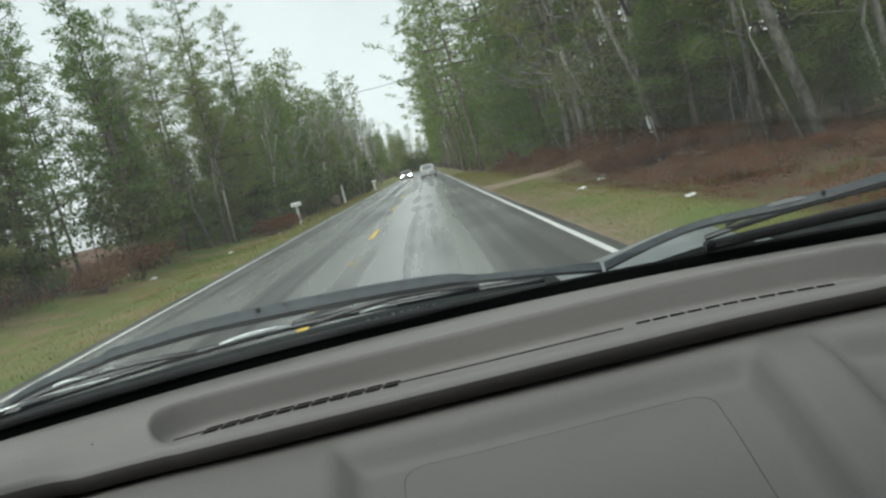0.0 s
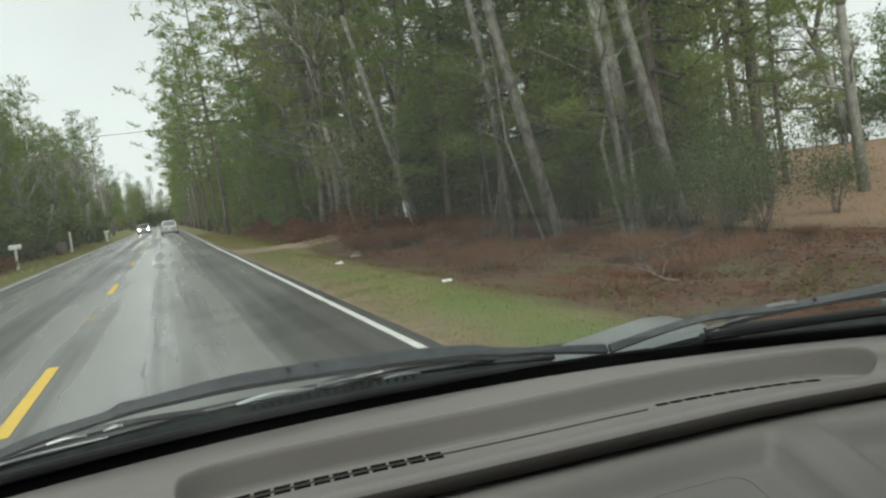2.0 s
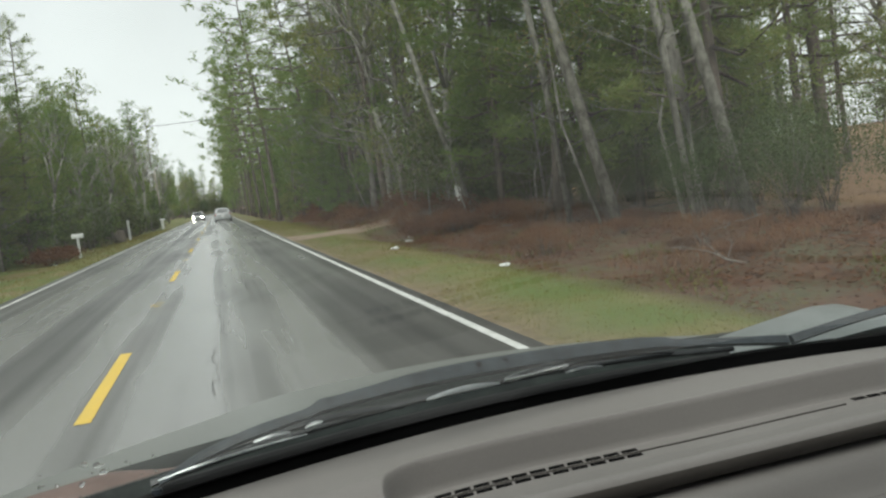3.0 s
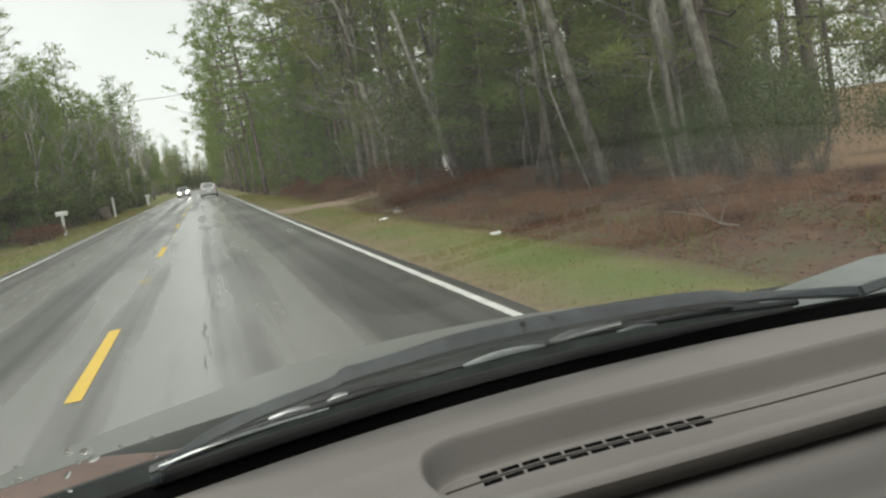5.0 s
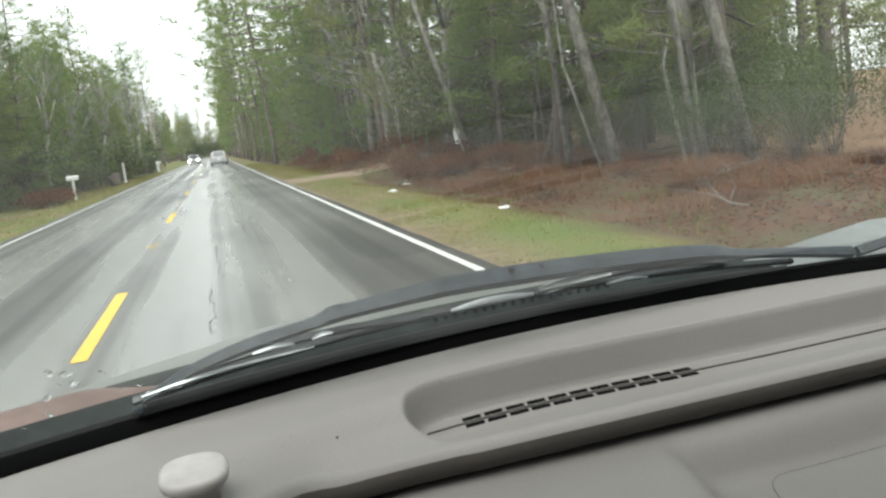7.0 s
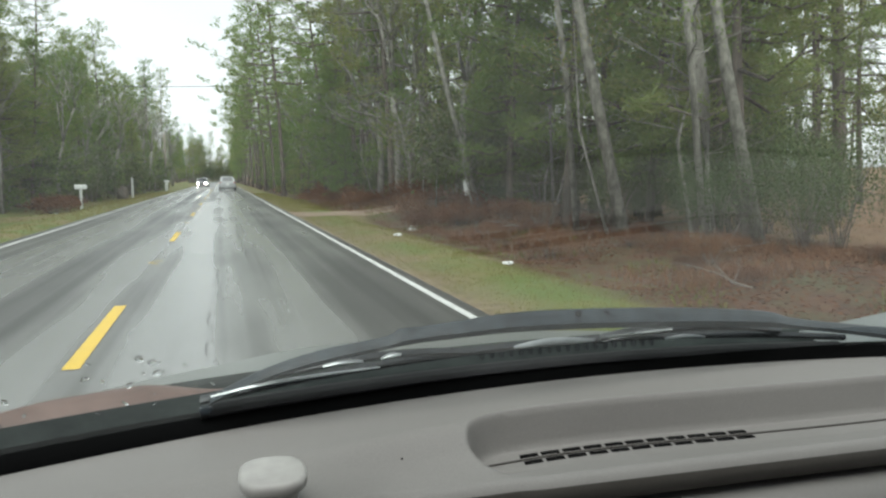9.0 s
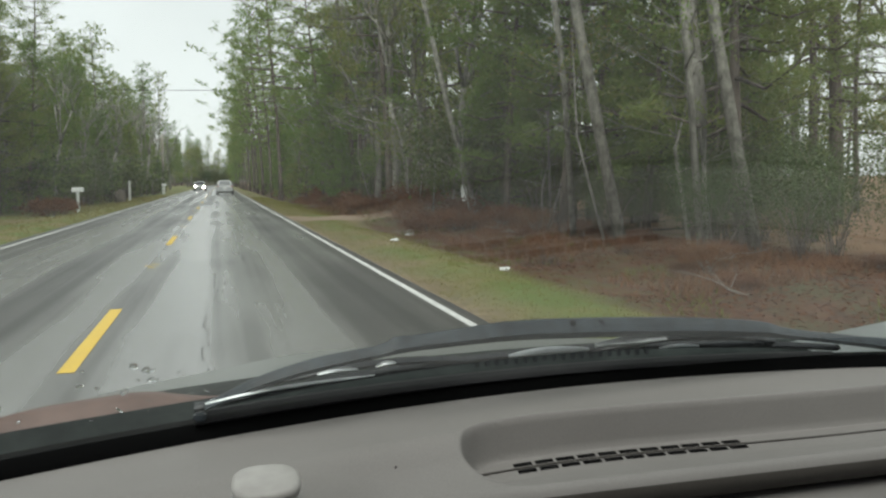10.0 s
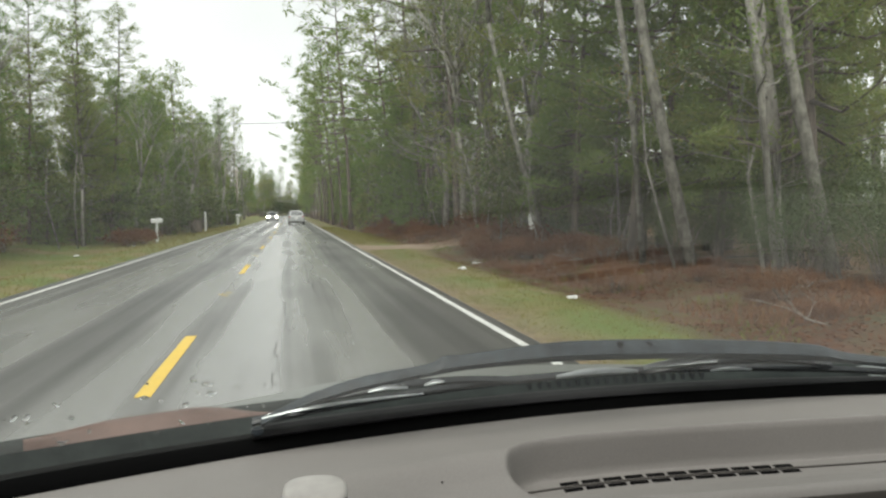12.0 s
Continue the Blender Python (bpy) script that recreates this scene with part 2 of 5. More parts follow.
def ground_material():
    """Mown verge by the road, leaf litter under the trees, dry brown field beyond."""
    m, nodes, links, bsdf = mat_base("ground_soil")
    tc = nodes.new("ShaderNodeTexCoord")
    sep = nodes.new("ShaderNodeSeparateXYZ")
    links.new(tc.outputs["Object"], sep.inputs["Vector"])
    big = noise_node(nodes, links, 0.35, 5.0, 0.6)
    small = noise_node(nodes, links, 5.0, 6.0, 0.7)
    tiny = noise_node(nodes, links, 40.0, 4.0, 0.7)
    grass = ramp(nodes, [(0.38, (0.165, 0.120, 0.058)), (0.48, (0.122, 0.118, 0.028)), (0.58, (0.076, 0.112, 0.014))])
    links.new(big.outputs["Fac"], grass.inputs["Fac"])
    litter = ramp(nodes, [(0.3, (0.032, 0.014, 0.007)), (0.5, (0.074, 0.030, 0.013)), (0.7, (0.110, 0.050, 0.022))])
    links.new(small.outputs["Fac"], litter.inputs["Fac"])
    moss = ramp(nodes, [(0.42, (0, 0, 0)), (0.60, (0.75, 0.75, 0.75))])
    patch = noise_node(nodes, links, 0.8, 4.0, 0.6)
    links.new(patch.outputs["Fac"], moss.inputs["Fac"])
    mossy = nodes.new("ShaderNodeMix")
    mossy.data_type = "RGBA"
    mossy.inputs[7].default_value = (0.052, 0.056, 0.019, 1)
    links.new(moss.outputs["Color"], mossy.inputs[0])
    links.new(litter.outputs["Color"], mossy.inputs[6])
    field = ramp(nodes, [(0.3, (0.120, 0.066, 0.034)), (0.5, (0.175, 0.098, 0.050)), (0.7, (0.215, 0.135, 0.072))])
    links.new(small.outputs["Fac"], field.inputs["Fac"])

    def step(lo, hi, jitter):
        wob = nodes.new("ShaderNodeMath")
        wob.operation = "MULTIPLY_ADD"
        wob.inputs[1].default_value = jitter
        links.new(big.outputs["Fac"], wob.inputs[0])
        links.new(sep.outputs["X"], wob.inputs[2])
        mr = nodes.new("ShaderNodeMapRange")
        mr.inputs["From Min"].default_value, mr.inputs["From Max"].default_value = lo, hi
        links.new(wob.outputs[0], mr.inputs["Value"])
        return mr.outputs["Result"]

    def blend(fac, a, b):
        mx = nodes.new("ShaderNodeMix")
        mx.data_type = "RGBA"
        links.new(fac, mx.inputs[0])
        links.new(a, mx.inputs[6])
        links.new(b, mx.inputs[7])
        return mx.outputs[2]
    tan = ramp(nodes, [(0.35, (0.10, 0.072, 0.04)), (0.65, (0.20, 0.15, 0.085))])
    links.new(small.outputs["Fac"], tan.inputs["Fac"])
    edge = blend(step(2.9, 4.0, 0.9), tan.outputs["Color"], grass.outputs["Color"])
    verge = blend(step(0.0, -1.0, 0.0), edge, grass.outputs["Color"])
    c = blend(step(-10.5, -12.5, 2.0), verge, litter.outputs["Color"])
    c = blend(step(5.2, 6.0, 2.0), c, mossy.outputs[2])
    c = blend(step(12.0, 14.0, 2.5), c, field.outputs["Color"])
    mix = nodes.new("ShaderNodeMix")
    mix.data_type, mix.blend_type = "RGBA", "OVERLAY"
    mix.inputs["Factor"].default_value = 0.55
    links.new(c, mix.inputs[6])
    links.new(tiny.outputs["Fac"], mix.inputs[7])
    links.new(mix.outputs[2], bsdf.inputs["Base Color"])
    bsdf.inputs["Roughness"].default_value = 0.85
    bp = nodes.new("ShaderNodeBump")
    bp.inputs["Strength"].default_value = 0.7
    bp.inputs["Distance"].default_value = 0.05
    links.new(small.outputs["Fac"], bp.inputs["Height"])
    links.new(bp.outputs["Normal"], bsdf.inputs["Normal"])
    return m


M_ROAD = road_material()
M_GROUND = ground_material()
M_WHITE = surface("worn_white_paint", (0.46, 0.46, 0.44), (0.70, 0.70, 0.68), 6.0, (0.35, 0.6), 0.2, 120.0, dist=0.002)
M_YELLOW = surface("worn_yellow_paint", (0.55, 0.36, 0.03), (0.68, 0.46, 0.05), 6.0, (0.35, 0.6), 0.2, 120.0, dist=0.002)


# ------------------------------------------------------------------ mesh helpers
def mesh_from(name, verts, faces, material, smooth=False):
    me = bpy.data.meshes.new(name)
    me.from_pydata([tuple(v) for v in verts], [], [tuple(int(i) for i in f) for f in faces])
    me.materials.append(material)
    if smooth:
        me.polygons.foreach_set("use_smooth", [True] * len(me.polygons))
    me.update()
    return me


def quads_mesh(name, corners, material):
    """corners: array (n, 3 or 4, 3); each face is an island of its own."""
    corners = np.asarray(corners, dtype=np.float32)
    n, c = corners.shape[:2]
    me = bpy.data.meshes.new(name)
    me.vertices.add(c * n)
    me.vertices.foreach_set("co", corners.reshape(-1))
    me.loops.add(c * n)
    me.loops.foreach_set("vertex_index", np.arange(c * n, dtype=np.int32))
    me.polygons.add(n)
    me.polygons.foreach_set("loop_start", np.arange(0, c * n, c, dtype=np.int32))
    me.polygons.foreach_set("loop_total", np.full(n, c, dtype=np.int32))
    me.materials.append(material)
    me.update(calc_edges=True)
    return me


def part(name, me, parent, label=""):
    ob = new(name, me)
    ob.parent = parent
    return tagged(ob, label)


def bm_mesh(name, bm, material, smooth=False):
    me = bpy.data.meshes.new(name)
    bm.to_mesh(me)
    bm.free()
    me.materials.append(material)
    if smooth:
        me.polygons.foreach_set("use_smooth", [True] * len(me.polygons))
    return me


def box_bm(bm, x0, x1, y0, y1, z0, z1, bevel=0.0):
    r = bmesh.ops.create_cube(bm, size=1)
    for v in r["verts"]:
        v.co = Vector(((x0 + x1) / 2 + v.co.x * (x1 - x0), (y0 + y1) / 2 + v.co.y * (y1 - y0), (z0 + z1) / 2 + v.co.z * (z1 - z0)))
    if bevel:
        edges = list({e for v in r["verts"] for e in v.link_edges})
        bmesh.ops.bevel(bm, geom=edges, offset=bevel, segments=2, affect="EDGES")
    return bm


def box_mesh(name, x0, x1, y0, y1, z0, z1, material, bevel=0.0):
    return bm_mesh(name, box_bm(bmesh.new(), x0, x1, y0, y1, z0, z1, bevel), material)


def grid_mesh(name, us, vs, fn, material, smooth=True):
    verts = [fn(u, v) for u in us for v in vs]
    k = len(vs)
    faces = [(i * k + j, (i + 1) * k + j, (i + 1) * k + j + 1, i * k + j + 1) for i in range(len(us) - 1) for j in range(k - 1)]
    return mesh_from(name, verts, faces, material, smooth)


def tube(points, radii, sides=6, verts=None, faces=None):
    """Rings along a line, into lists of vertices and faces."""
    verts = [] if verts is None else verts
    faces = [] if faces is None else faces
    pts = [Vector(p) for p in points]
    base = len(verts)
    for i, p in enumerate(pts):
        d = (pts[min(i + 1, len(pts) - 1)] - pts[max(i - 1, 0)]).normalized()
        a = d.orthogonal().normalized() if abs(d.z) > 0.99 else d.cross(Vector((0, 0, 1))).normalized()
        b = d.cross(a)
        for k in range(sides):
            w = 2 * math.pi * k / sides
            verts.append(p + radii[i] * (math.cos(w) * a + math.sin(w) * b))
    for i in range(len(pts) - 1):
        for k in range(sides):
            k2 = (k + 1) % sides
            faces.append((base + i * sides + k, base + i * sides + k2, base + (i + 1) * sides + k2, base + (i + 1) * sides + k))
    faces.append(tuple(base + (len(pts) - 1) * sides + k for k in range(sides)))
    faces.append(tuple(base + sides - 1 - k for k in range(sides)))
    return verts, faces


def tube_mesh(name, points, radii, sides, material):
    v, f = tube(points, radii, sides)
    return mesh_from(name, v, f, material, True)


def smoothstep(a, b, x):
    t = min(1.0, max(0.0, (x - a) / (b - a)))
    return t * t * (3 - 2 * t)


# ------------------------------------------------------------------ ground and road
YELLOW_X, LANE = -1.075, 3.35
RIGHT_X, LEFT_X = YELLOW_X + LANE, YELLOW_X - LANE
ROAD_L, ROAD_R = LEFT_X - 0.30, RIGHT_X + 0.20


def terrain(x, y):
    """Height of the ground: a shallow ditch at each side, a low bank under the trees, a field that rises to the east."""
    bump = 0.10 * noise.noise(Vector((x * 0.25, y * 0.25, 0))) + 0.25 * noise.noise(Vector((x * 0.05, y * 0.05, 3)))
    if x > ROAD_R:
        d = x - ROAD_R
        drive = smoothstep(4.5, 1.8, abs(y - 31.0))
        z = -0.06 - 0.28 * (1 - drive) * smoothstep(1.2, 2.9, d) + 0.24 * smoothstep(3.2, 5.6, d) + 1.6 * smoothstep(8, 60, d)
        return z + bump * smoothstep(0.8, 4, d)
    if x < ROAD_L:
        d = ROAD_L - x
        z = -0.06 - 0.15 * smoothstep(1.0, 3.0, d) + 0.45 * smoothstep(3.5, 8, d)
        return z + bump * smoothstep(0.8, 4, d)
    return -0.20


def axis_steps(edges):
    out = []
    for a, b, n in edges:
        out += list(np.linspace(a, b, n, endpoint=False))
    return out + [edges[-1][1]]


gx = axis_steps([(-1500, -120, 8), (-120, -30, 14), (-30, ROAD_L, 34), (ROAD_L, ROAD_L + 0.3, 2), (ROAD_L + 0.3, ROAD_R - 0.3, 2), (ROAD_R - 0.3, ROAD_R + 0.001, 2), (ROAD_R + 0.001, 14, 40), (14, 90, 30), (90, 1500, 8)])
gy = axis_steps([(-1500, -60, 8), (-60, 4, 12), (4, 60, 90), (60, 200, 60), (200, 500, 16), (500, 2500, 8)])
ground = new("ground", grid_mesh("ground", gx, gy, lambda x, y: (x, y, terrain(x, y)), M_GROUND))
tagged(ground, "rough ground of mown verge, brown leaf litter and dry field", "ground", kind="structure")


def road_z(x):
    return 0.0 - 0.008 * abs(x - YELLOW_X)


road = new("road", grid_mesh("road", list(np.linspace(ROAD_L, ROAD_R, 25)), [-200, -20, 0, 10, 20, 40, 80, 160, 250, 338],
                             lambda x, y: (x, y, road_z(x)), M_ROAD))
tagged(road, "wet worn grey asphalt two-lane road with dark streaks", "road", kind="structure")


def paint_strip(name, x, w, y0, y1, material, n=12):
    ob = new(name, grid_mesh(name, [x - w / 2, x + w / 2], list(np.linspace(y0, y1, n)), lambda a, b: (a, b, road_z(a) + 0.005), material))
    return ob


tagged(paint_strip("edge_line", RIGHT_X, 0.090, -60, 336, M_WHITE, 60), "solid white painted edge line on wet asphalt", "road marking", kind="structure")
tagged(paint_strip("edge_line", LEFT_X, 0.090, -60, 336, M_WHITE, 60), "solid white painted edge line on wet asphalt", "road marking", kind="structure")
for i in range(-2, 22):
    y = 7.7 + 12.2 * i
    tagged(paint_strip("centre_line_dash", YELLOW_X, 0.12, y - 1.5, y + 1.5, M_YELLOW, 3), "yellow painted centre line dash on wet asphalt", "road marking", "centre line dashes", "structure")


# ------------------------------------------------------------------ trees
rng = np.random.default_rng(7)


def random_quads(centres, length, width, rng, droop=0.0):
    n = len(centres)
    d = rng.normal(size=(n, 3))
    d[:, 2] -= droop
    d /= np.linalg.norm(d, axis=1)[:, None]
    e = rng.normal(size=(n, 3))
    e -= d * np.sum(d * e, axis=1)[:, None]
    e /= np.linalg.norm(e, axis=1)[:, None]
    ln = length * rng.uniform(0.6, 1.3, (n, 1))
    wd = width * rng.uniform(0.6, 1.3, (n, 1))
    a, b = d * ln / 2, e * wd / 2
    return np.stack([centres - a, centres + b * 1.0, centres + a, centres - b * 1.0], axis=1)


def random_tris(centres, length, width, rng):
    """Narrow three-cornered leaves or needle tufts, turned at random."""
    q = random_quads(centres, length, width, rng)
    return np.stack([q[:, 0], q[:, 1] * 0.5 + q[:, 2] * 0.5 + (q[:, 1] - q[:, 3]) * 0.5, q[:, 2] * 0.5 + q[:, 3] * 0.5 - (q[:, 1] - q[:, 3]) * 0.2], axis=1)


def needle_tufts(centres, per, length, width, g):
    """Loose sprays of narrow needles round each centre, pointing a little upwards."""
    n = len(centres) * per
    base = np.repeat(np.asarray(centres), per, axis=0) + g.normal(size=(n, 3)) * length * (0.62, 0.62, 0.34)
    d = g.normal(size=(n, 3))
    d[:, 2] = d[:, 2] * 0.8 + 0.35
    d /= np.linalg.norm(d, axis=1)[:, None]
    e = g.normal(size=(n, 3))
    e -= d * np.sum(d * e, axis=1)[:, None]
    e /= np.linalg.norm(e, axis=1)[:, None]
    ln = length * g.uniform(0.6, 1.25, (n, 1))
    foot = base + d * ln * 0.12
    half = e * width * 0.5 * g.uniform(0.7, 1.3, (n, 1))
    return np.stack([foot - half, foot + half, base + d * ln], axis=1)


def pine(seed, height, crown_from, spread, tufts, per, bark, length, width, lean=None, limbs=38, top=0.30):
    """A pine: tapered stem, up-curved limbs with side twigs, a needle tuft at each twig's end, dead stubs below the crown."""
    r = random.Random(seed)
    g = np.random.default_rng(seed)
    lean = lean or (r.uniform(-0.06, 0.06), r.uniform(-0.05, 0.05))
    at = lambda t: Vector((lean[0] * height * t + 0.15 * math.sin(5 * t + seed), lean[1] * height * t + 0.12 * math.sin(4 * t), height * t))
    n = 12
    r0 = height * 0.0088
    v, f = tube([at(i / n) - Vector((0, 0, 0.3 if i == 0 else 0)) for i in range(n + 1)], [r0 * (1.25 if i == 0 else 1 - 0.88 * i / n) for i in range(n + 1)], 8)
    tips = []
    share = tufts / limbs
    for k in range(limbs):
        t = crown_from + (0.985 - crown_from) * ((k + r.random()) / limbs)
        p = at(t)
        u = (t - crown_from) / (1 - crown_from)
        ln = spread * (top + (1 - top) * (1 - u) ** 0.75) * r.uniform(0.55, 1.12) * (0.65 + 0.35 * min(1, u * 5))
        az = k * 2.4 + r.uniform(-0.5, 0.5)
        rise = -0.15 + 0.75 * u + r.uniform(-0.12, 0.12)
        d = Vector((math.cos(az), math.sin(az), rise)).normalized()
        q1 = p + d * ln * 0.5 - Vector((0, 0, 0.05 * ln))
        q2 = p + d * ln + Vector((0, 0, 0.14 * ln))
        tube([p, q1, q2], [0.022 + 0.014 * ln, 0.03, 0.010], 3, v, f)
        side = Vector((-math.sin(az), math.cos(az), 0.0))
        m = max(2, int(share * (0.55 + 0.45 * ln / spread) * r.uniform(0.75, 1.3) + 0.5))
        twigs = max(2, m // 5)
        for j in range(twigs):
            w = 0.30 + 0.70 * (j + r.random()) / twigs
            s = (p.lerp(q1, w * 2) if w < 0.5 else q1.lerp(q2, w * 2 - 1))
            out = (side * r.choice((-1, 1)) * r.uniform(0.3, 1) + d * 0.6 + Vector((0, 0, r.uniform(-0.1, 0.35)))).normalized()
            e = s + out * ln * r.uniform(0.12, 0.36)
            if length < 0.28:
                tube([s, e], [0.014, 0.006], 3, v, f)
            for _ in range(max(1, m // twigs)):
                c = s.lerp(e, r.uniform(0.35, 1.1))
                tips.append((c.x + r.gauss(0, 0.16), c.y + r.gauss(0, 0.16), c.z + r.gauss(0, 0.10)))
    for _ in range(5):
        p = at(r.uniform(0.12, 1.0) * crown_from)
        az = r.uniform(0, 6.28)
        tube([p, p + Vector((math.cos(az), math.sin(az), r.uniform(-0.3, 0.3))) * r.uniform(0.5, 1.6)], [0.025, 0.006], 3, v, f)
    trunk = mesh_from("trunk", v, f, bark, True)
    crown = quads_mesh("crown", needle_tufts(tips, per, length, width, g), M_NEEDLE)
    return trunk, crown


def branch_out(r, p, d, ln, rad, depth, v, f, tips):
    q = p + d * ln * 0.5 + Vector((r.gauss(0, 0.05), r.gauss(0, 0.05), r.gauss(0, 0.03))) * ln
    e = p + d * ln + Vector((r.gauss(0, 0.08), r.gauss(0, 0.08), 0.05)) * ln
    tube([p, q, e] if rad > 0.014 else [p, e], [rad, rad * 0.8, rad * 0.55] if rad > 0.014 else [rad, rad * 0.55], 5 if rad > 0.04 else 3, v, f)
    tips.append(e)
    if depth == 0:
        return
    for k in range(r.choice((2, 3, 3)) if depth > 1 else 3):
        nd = (d + Vector((r.gauss(0, 0.5), r.gauss(0, 0.5), r.gauss(0.12, 0.3)))).normalized()
        s = p.lerp(e, r.uniform(0.45, 1.0)) if k else e
        branch_out(r, s, nd, ln * r.uniform(0.55, 0.8), rad * 0.55, depth - 1, v, f, tips)


def hardwood(seed, height, bark, leaves, leaf_mat, depth=5, size=0.10, lean=None, girth=0.0095, fork=None):
    r = random.Random(seed)
    g = np.random.default_rng(seed)
    v, f, tips = [], [], []
    lean = Vector((*(lean or (r.uniform(-0.14, 0.14), r.uniform(-0.1, 0.1))), 1)).normalized()
    h0 = height * (fork or r.uniform(0.32, 0.45))
    r0 = height * girth
    mid = lean * h0 * 0.5 + Vector((r.gauss(0, 0.15), r.gauss(0, 0.15), 0))
    top = lean * h0
    tube([Vector((0, 0, -0.3)), mid, top], [r0 * 1.2, r0, r0 * 0.85], 8, v, f)
    for k in range(3):
        d = (lean + Vector((r.gauss(0, 0.3), r.gauss(0, 0.3), 0.3))).normalized()
        branch_out(r, top, d, height * r.uniform(0.18, 0.26), r0 * 0.7, depth - 1, v, f, tips)
    for k in range(4):
        p = lean * h0 * r.uniform(0.45, 0.95)
        d = Vector((r.gauss(0, 1), r.gauss(0, 1), 0.5)).normalized()
        branch_out(r, p, d, height * 0.10, r0 * 0.3, 2, v, f, tips)
    trunk = mesh_from("trunk", v, f, bark, True)
    crown = None
    if leaves:
        t = np.array(tips)
        pick = t[g.integers(0, len(t), leaves)]
        crown = quads_mesh("crown", random_tris(pick + g.normal(size=(leaves, 3)) * 0.34, size, size * 0.7, g), leaf_mat)
    return trunk, crown


def bush(seed, height, width, n, leaf_mat, size=0.13):
    r = random.Random(seed)
    g = np.random.default_rng(seed)
    v, f = [], []
    centres = []
    for k in range(16):
        az = r.uniform(0, 6.28)
        tip = Vector((math.cos(az) * width * 0.5 * r.uniform(0.3, 1), math.sin(az) * width * 0.5 * r.uniform(0.3, 1), height * r.uniform(0.55, 1)))
        mid = tip * 0.5 + Vector((0, 0, height * 0.12))
        tube([Vector((r.gauss(0, 0.1), r.gauss(0, 0.1), -0.15)), mid, tip], [0.02, 0.013, 0.005], 3, v, f)
        for u in (0.45, 0.65, 0.85, 1.0):
            c = mid.lerp(tip, u)
            centres.append(np.array(c) + g.normal(size=(max(3, n // 64), 3)) * (0.22 * width / 2 + 0.1, 0.22 * width / 2 + 0.1, 0.16 * height))
    c = np.concatenate(centres)
    c[:, 2] = np.abs(c[:, 2])
    return mesh_from("stems", v, f, M_TWIG, True), quads_mesh("leaves", random_tris(c, size, size * 0.65, g), leaf_mat)


def plant(name, meshes, names, label, category, group):
    top = new(name)
    for me, nm in zip(meshes, names):
        if me:
            part(nm, me, top)
    return tagged(top, label, category, group)


# tufts, needles in each, and their length and width, for near, middle and far places
NEEDLES = ((430, 30, 0.25, 0.036), (250, 21, 0.31, 0.068), (150, 12, 0.44, 0.145))
LEAVES = ((9000, 0.085, 5), (3300, 0.13, 4), (1200, 0.27, 3))


def pine_set(name, label, seed, h, c, s, more=1.0, **shape):
    """The same pine for near, middle and far places, with fewer and larger tufts further off."""
    return tuple(plant(name, pine(seed, h, c, s, int(n * more), per, M_BARK_PINE, ln, wd, **shape), ("trunk", "crown"), label, "tree", "roadside trees") for n, per, ln, wd in NEEDLES)


PINES = [pine_set("pine_tree", "tall dark green pine with rough brown bark", 11 + i, h, c, s)
         for i, (h, c, s) in enumerate([(21, 0.50, 3.3), (18, 0.42, 3.1), (23, 0.56, 3.5), (16, 0.34, 3.0)])]
SPREADING = [pine_set("pine_tree", "wide-limbed old pine leaning over the road", 25 + i, h, c, s, 1.7, lean=l, limbs=44, top=0.42)
             for i, (h, c, s, l) in enumerate([(19, 0.26, 5.6, (-0.07, 0.0)), (22, 0.30, 5.9, (-0.05, 0.03))])]
YOUNG = [pine_set("young_pine", "young green pine with branches to the ground", 41 + i, h, c, s, 1.0, limbs=46, top=0.12)
         for i, (h, c, s) in enumerate([(9.0, 0.06, 2.3), (11.5, 0.09, 2.7), (7.0, 0.04, 2.0)])]
MIDDLING = [pine_set("pine_tree", "middle-sized green pine with low drooping limbs", 81 + i, h, c, s, 1.5, limbs=48, top=0.28)
            for i, (h, c, s) in enumerate([(13, 0.16, 3.0), (15, 0.22, 3.3), (11.5, 0.12, 2.7)])]
LEAFY = [tuple(plant("evergreen_tree", hardwood(31 + i, h, M_BARK_GREY, n, M_LEAF, d, z), ("trunk", "crown"),
                     "leaning grey-barked tree with dull green leaves", "tree", "roadside trees") for n, z, d in LEAVES)
         for i, h in enumerate([14, 16, 12])]
BARE = [tuple(plant("bare_tree", hardwood(51 + i, h, M_BARK_PALE, 0, None, d), ("trunk",),
                    "leafless pale grey winter tree with fine twigs", "tree", "roadside trees") for d in (6, 5, 4))
        for i, h in enumerate([15, 13, 10])]
LEANERS = [plant("leaning_tree", hardwood(61 + i, h, M_BARK_GREY, n, M_LEAF, 5, 0.09, (lx, ly), girth, 0.55), ("trunk", "crown"),
                 "thick grey mottled trunk leaning towards the road", "tree", "leaning trees")
           for i, (h, n, lx, ly, girth) in enumerate([(17, 9000, -0.20, 0.04, 0.0074), (14, 7000, -0.14, -0.05, 0.0056), (15, 8000, -0.26, 0.08, 0.0062)])]
BUSHES = [tuple(plant("evergreen_bush", bush(71 + i, h, w, n, M_BUSH, z), ("stems", "leaves"),
                      "dense dull green bush at the wood's edge", "bush", "undergrowth") for n, z in ((5200, 0.085), (1700, 0.15), (560, 0.28)))
          for i, (h, w) in enumerate([(2.6, 3.0), (1.8, 2.4), (3.4, 3.2)])]
